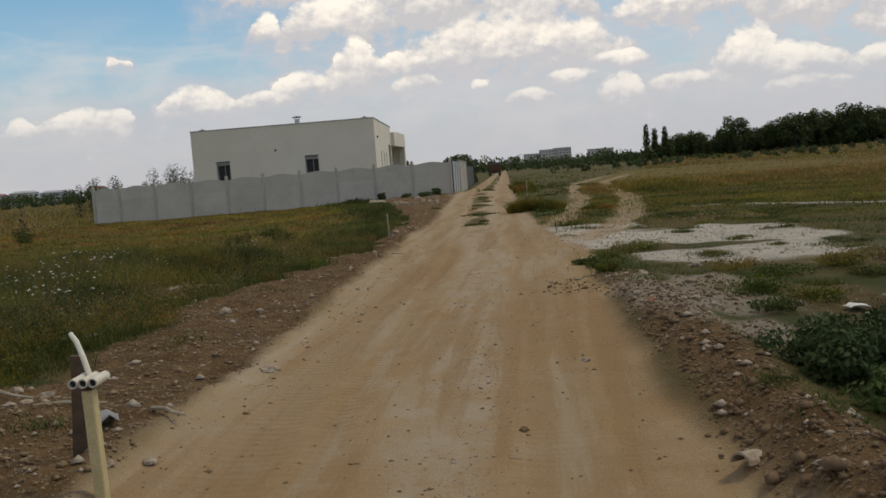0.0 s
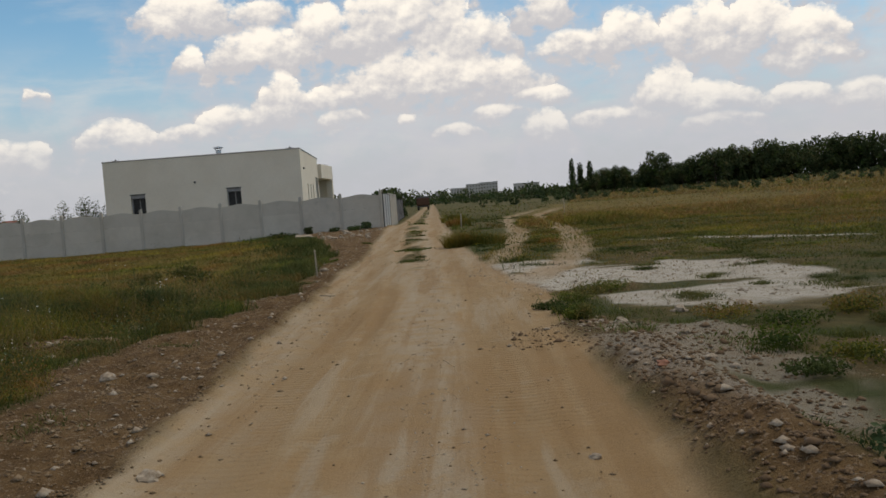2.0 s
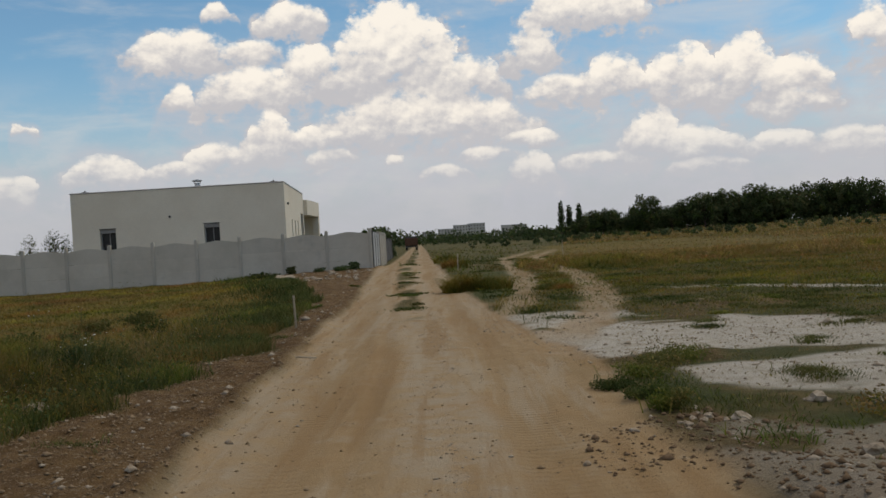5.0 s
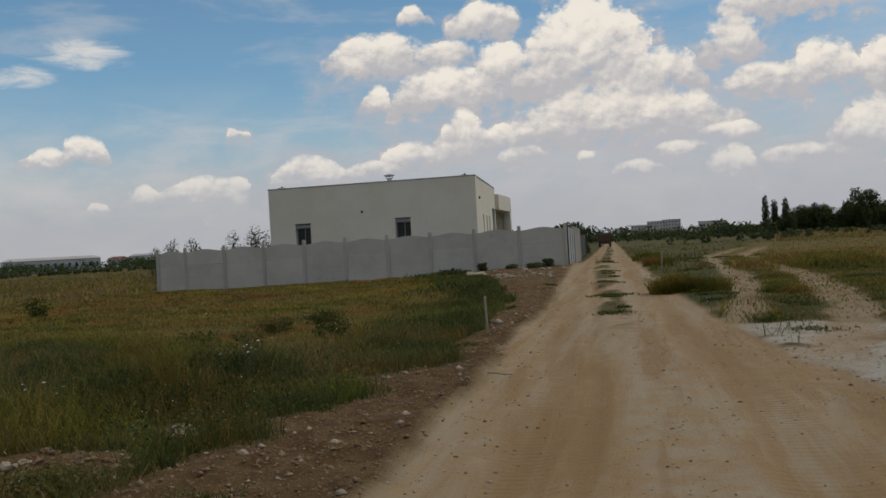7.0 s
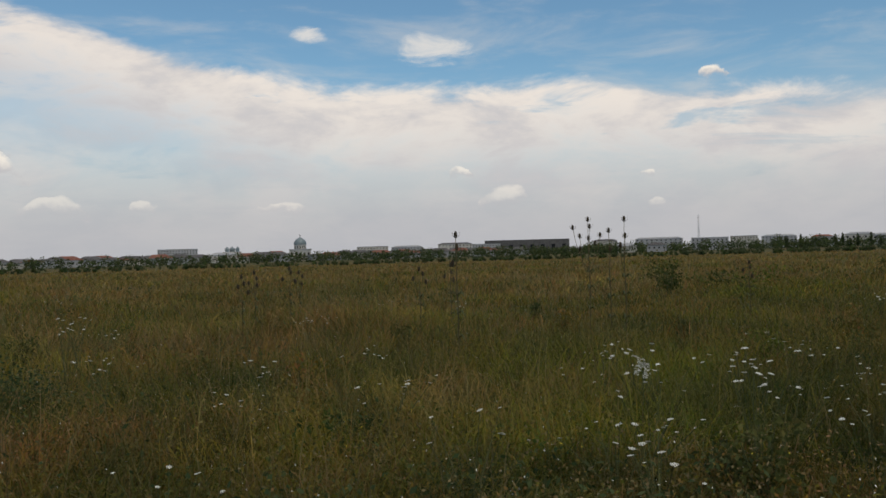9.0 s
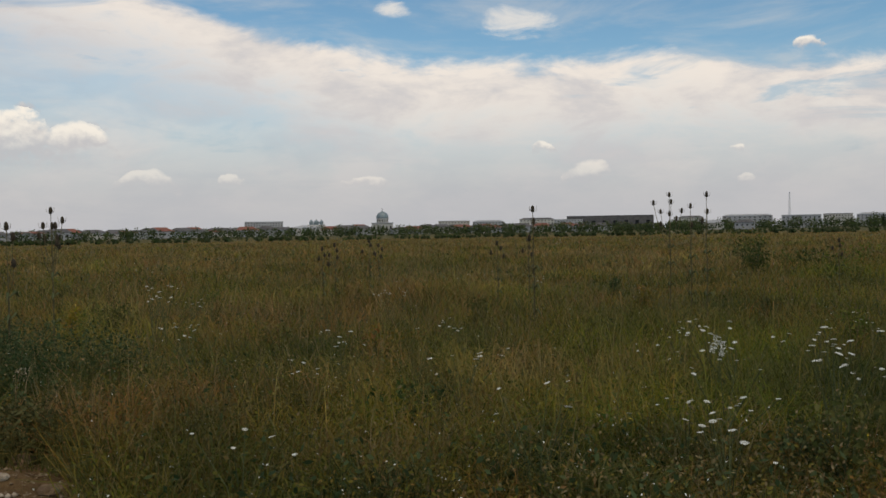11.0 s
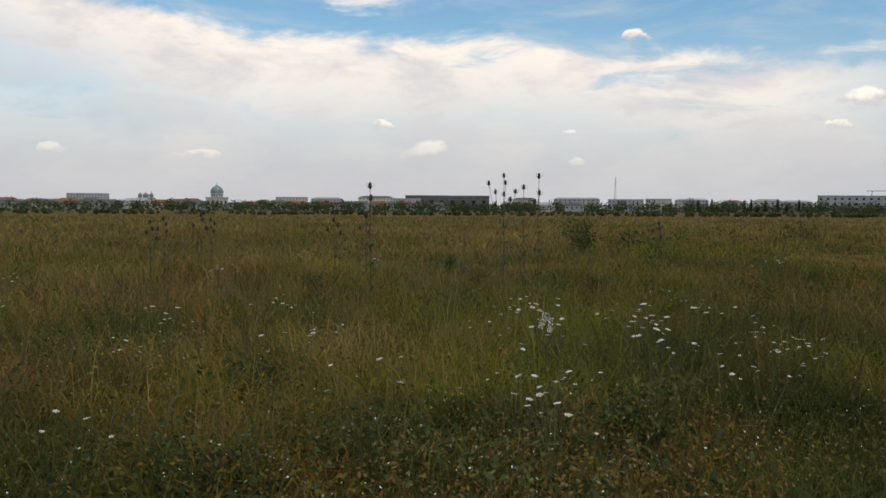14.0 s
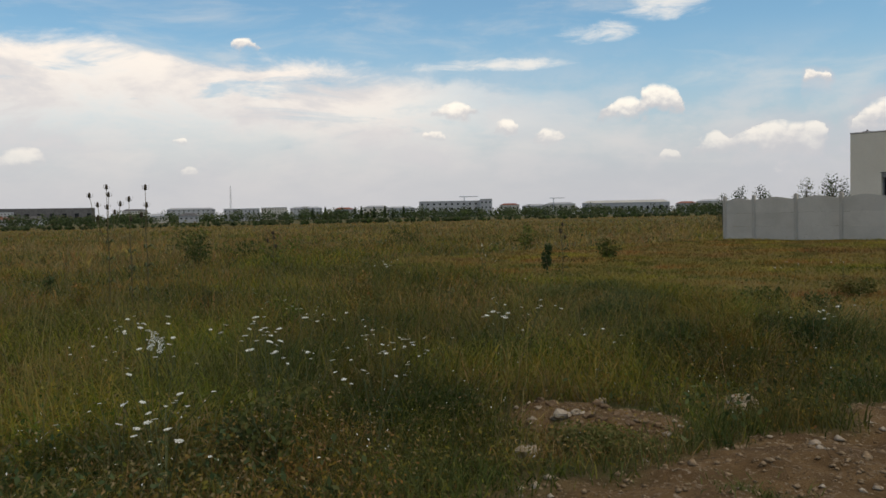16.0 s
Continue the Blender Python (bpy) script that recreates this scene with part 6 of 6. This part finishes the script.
block("dark_hall", "long low dark hall roof on the horizon", -71.7, 1200, width(-74.4, -69.0, 1200), 16.6, 1, 8, DARK_ROOF, DARK_ROOF)
block("framed_building", "wide unfinished concrete frame building with flat roofs", -46.9, 900, width(-49.1, -44.5, 900), 14.2, 3, 12, GREY_WALL, TOWN_WALL)
block("framed_building", "pale lower wing of the frame building", -44.9, 895, 12, 15.6, 3, 3, TOWN_WALL, TOWN_WALL)
block("long_hall", "long low hall with a bright white roof", -36.1, 950, width(-38.8, -33.4, 950), 10.4, 1, 14, GREY_WALL, CREAM_WALL, hip=2.6)
for j, az in enumerate((-54.0, -52.0, -50.4, -43.4, -41.8, -40.2, -32.4, -31.0, -29.2, -27.0)):
    block("far_house", "pale far house at the edge of town", az, 1000, 22 + 6 * (j % 3), 9.0 + (j % 2) * 1.5, 2, 5, CREAM_WALL if j % 2 else TOWN_WALL, GREY_WALL if j % 3 else RED_ROOF, hip=2.0)
for j, (a, z) in enumerate(((0.2, 13.0), (1.2, 16.5), (2.1, 17.5), (-1.0, 11.0))):
    block("apartment_row", "cream apartment blocks far down the road", a, 1000, 20 if j < 3 else 14, z, 5, 6, CREAM_WALL, TOWN_WALL)
block("roadside_hall", "white two-storey hall with a dark window band", 4.55, 690, width(3.73, 5.39, 690), 9.6, 2, 7, CREAM_WALL, TOWN_WALL)


def church():
    """White church with a drum, a ribbed grey dome and a cross."""
    x, y = at_bearing(-86.2, 700)
    ob = thing("church", "white church with a grey-green dome and cross", "church", m=Matrix.Translation((x, y, 0)) @ Matrix.Rotation(radians(86.2), 4, 'Z'))
    part("nave", boxmesh(-8.3, 8.3, 0, 16, -3, 7.2, bevel=0.2), CREAM_WALL, ob)
    part("cornice", boxmesh(-8.7, 8.7, -0.4, 16.4, 7.204, 7.8), TOWN_WALL, ob)
    bm = bmesh.new()
    lathe(bm, [(4.6, 7.8), (4.6, 10.6), (4.9, 10.8), (4.9, 11.2)], 16, (0, 8, 0))
    part("drum", bm, CREAM_WALL, ob)
    bm = bmesh.new()
    lathe(bm, [(4.8, 11.2), (4.9, 12.4), (4.5, 13.8), (3.5, 15.2), (2.0, 16.2), (0.7, 16.7), (0.5, 17.4)], 16, (0, 8, 0))
    part("dome", bm, DOME_METAL, ob, "grey-green metal dome")
    bm = boxmesh(-0.12, 0.12, 7.9, 8.1, 17.3, 19.4)
    add_box(bm, -0.6, 0.6, 7.9, 8.1, 18.5, 18.75)
    part("cross", bm, DARK_METAL, ob)
    for j in range(5):
        bm = boxmesh(-0.7, 0.7, -0.08, -0.004, 1.5, 5.0)
        lathe(bm, [(0.7, -0.08), (0.7, -0.01)], 14)
        w = part("arched_window", bm, GLASS, ob)
        w.matrix_basis = Matrix.Translation((-6.4 + j * 3.2, 0, 0))
    for j in range(7):
        a = math.pi + math.pi * (j + 0.5) / 7
        w = part("drum_window", boxmesh(-0.35, 0.35, -0.05, 0.05, 8.3, 10.2), GLASS, ob)
        w.matrix_basis = Matrix.Translation((4.6 * math.cos(a), 8 + 4.6 * math.sin(a), 0)) @ Matrix.Rotation(a + math.pi / 2, 4, 'Z')


church()


def small_domes():
    x, y = at_bearing(-90.4, 712)
    ob = thing("domed_pavilion", "pale building with small pointed domes", "building", m=Matrix.Translation((x, y, 0)))
    part("wall", boxmesh(-7, 7, -7, 7, -3, 7.0), CREAM_WALL, ob)
    for dx, dy, s in ((-4, -4, 1.0), (4, 4, 1.0), (0, 0, 1.5), (4, -4, 1.0)):
        bm = bmesh.new()
        lathe(bm, [(1.5 * s, 7.0), (1.5 * s, 8.2), (1.7 * s, 8.8), (1.2 * s, 10.0), (0.3 * s, 10.6), (0.08, 11.4)], 10, (dx, dy, 0))
        part("dome", bm, DOME_METAL, ob)


small_domes()


def lattice_mast(az, dist, h):
    x, y = at_bearing(az, dist)
    ob = thing("radio_mast", "thin grey lattice radio mast above the town", "mast", m=Matrix.Translation((x, y, 0)))
    for sx, sy in ((-1, -1), (1, -1), (0, 1)):
        bm = bmesh.new()
        tube(bm, [(sx * 0.9, sy * 0.9, -3), (sx * 0.35, sy * 0.35, h)], [0.14, 0.1], 5)
        part("leg", bm, METAL_GREY, ob)
    for i in range(12):
        z = h * (i + 0.5) / 12
        q = 0.9 - 0.55 * z / h
        bm = bmesh.new()
        tube(bm, [(-q, -q, z), (q, -q, z + h / 24), (0, q, z + h / 12)], [0.06] * 3, 4)
        part("brace", bm, METAL_GREY, ob)


lattice_mast(-61.04, 780, 28.0)


def crane(az, dist, h, arm):
    x, y = at_bearing(az, dist)
    ob = thing("tower_crane", "thin far tower crane above the frame building", "crane", m=Matrix.Translation((x, y, 0)) @ Matrix.Rotation(radians(-az), 4, 'Z'))
    bm = boxmesh(-0.4, 0.4, -0.4, 0.4, -3, h)
    part("tower", bm, METAL_GREY, ob)
    part("jib", boxmesh(-arm * 0.35, arm, -0.3, 0.3, h, h + 0.7), METAL_GREY, ob)


crane(-46.3, 930, 19.0, 14)
crane(-40.6, 1000, 17.0, 12)
for j, az in enumerate((-56.0, -55.2, -54.5, -53.3, -52.9, -52.5, -52.1, -51.4, -50.9, -50.2)):
    h = 9 + 2.5 * math.sin(j * 2.1)
    copy_thing(POPLARS[j % 3], pose(*at_bearing(az, 700), -1.5, 0, 0, j * 40) @ Matrix.Diagonal((1.0, 1.0, h / 11.0, 1)))


def truck():
    """Small brown lorry standing far down the road."""
    x, y = -2.3, 160.0
    ob = thing("lorry", "rust-brown lorry standing far along the dirt road", "vehicle", m=pose(x, y, 0, 0, 0, 1.6))
    part("body", boxmesh(-1.1, 1.1, 0, 4.2, 0.8, 2.1, bevel=0.06), RUST, ob)
    cab = part("cab", boxmesh(-1.05, 1.05, 4.25, 5.8, 0.6, 2.4, bevel=0.12), DARK_METAL, ob)
    part("rear_board", boxmesh(-1.12, 1.12, -0.06, -0.004, 0.85, 2.05), RUST, ob)
    part("bumper", boxmesh(-1.0, 1.0, -0.12, -0.065, 0.5, 0.68), DARK_METAL, ob)
    for sx in (-1, 1):
        for yy in (0.9, 4.8):
            bm = bmesh.new()
            lathe(bm, [(0.2, -0.15), (0.45, -0.15), (0.48, 0.0), (0.45, 0.15), (0.2, 0.15)], 14)
            bm.transform(Matrix.Translation((sx * 0.88, yy, 0.46)) @ Matrix.Rotation(radians(90), 4, 'Y'))
            part("wheel", bm, RUBBER, ob)


truck()
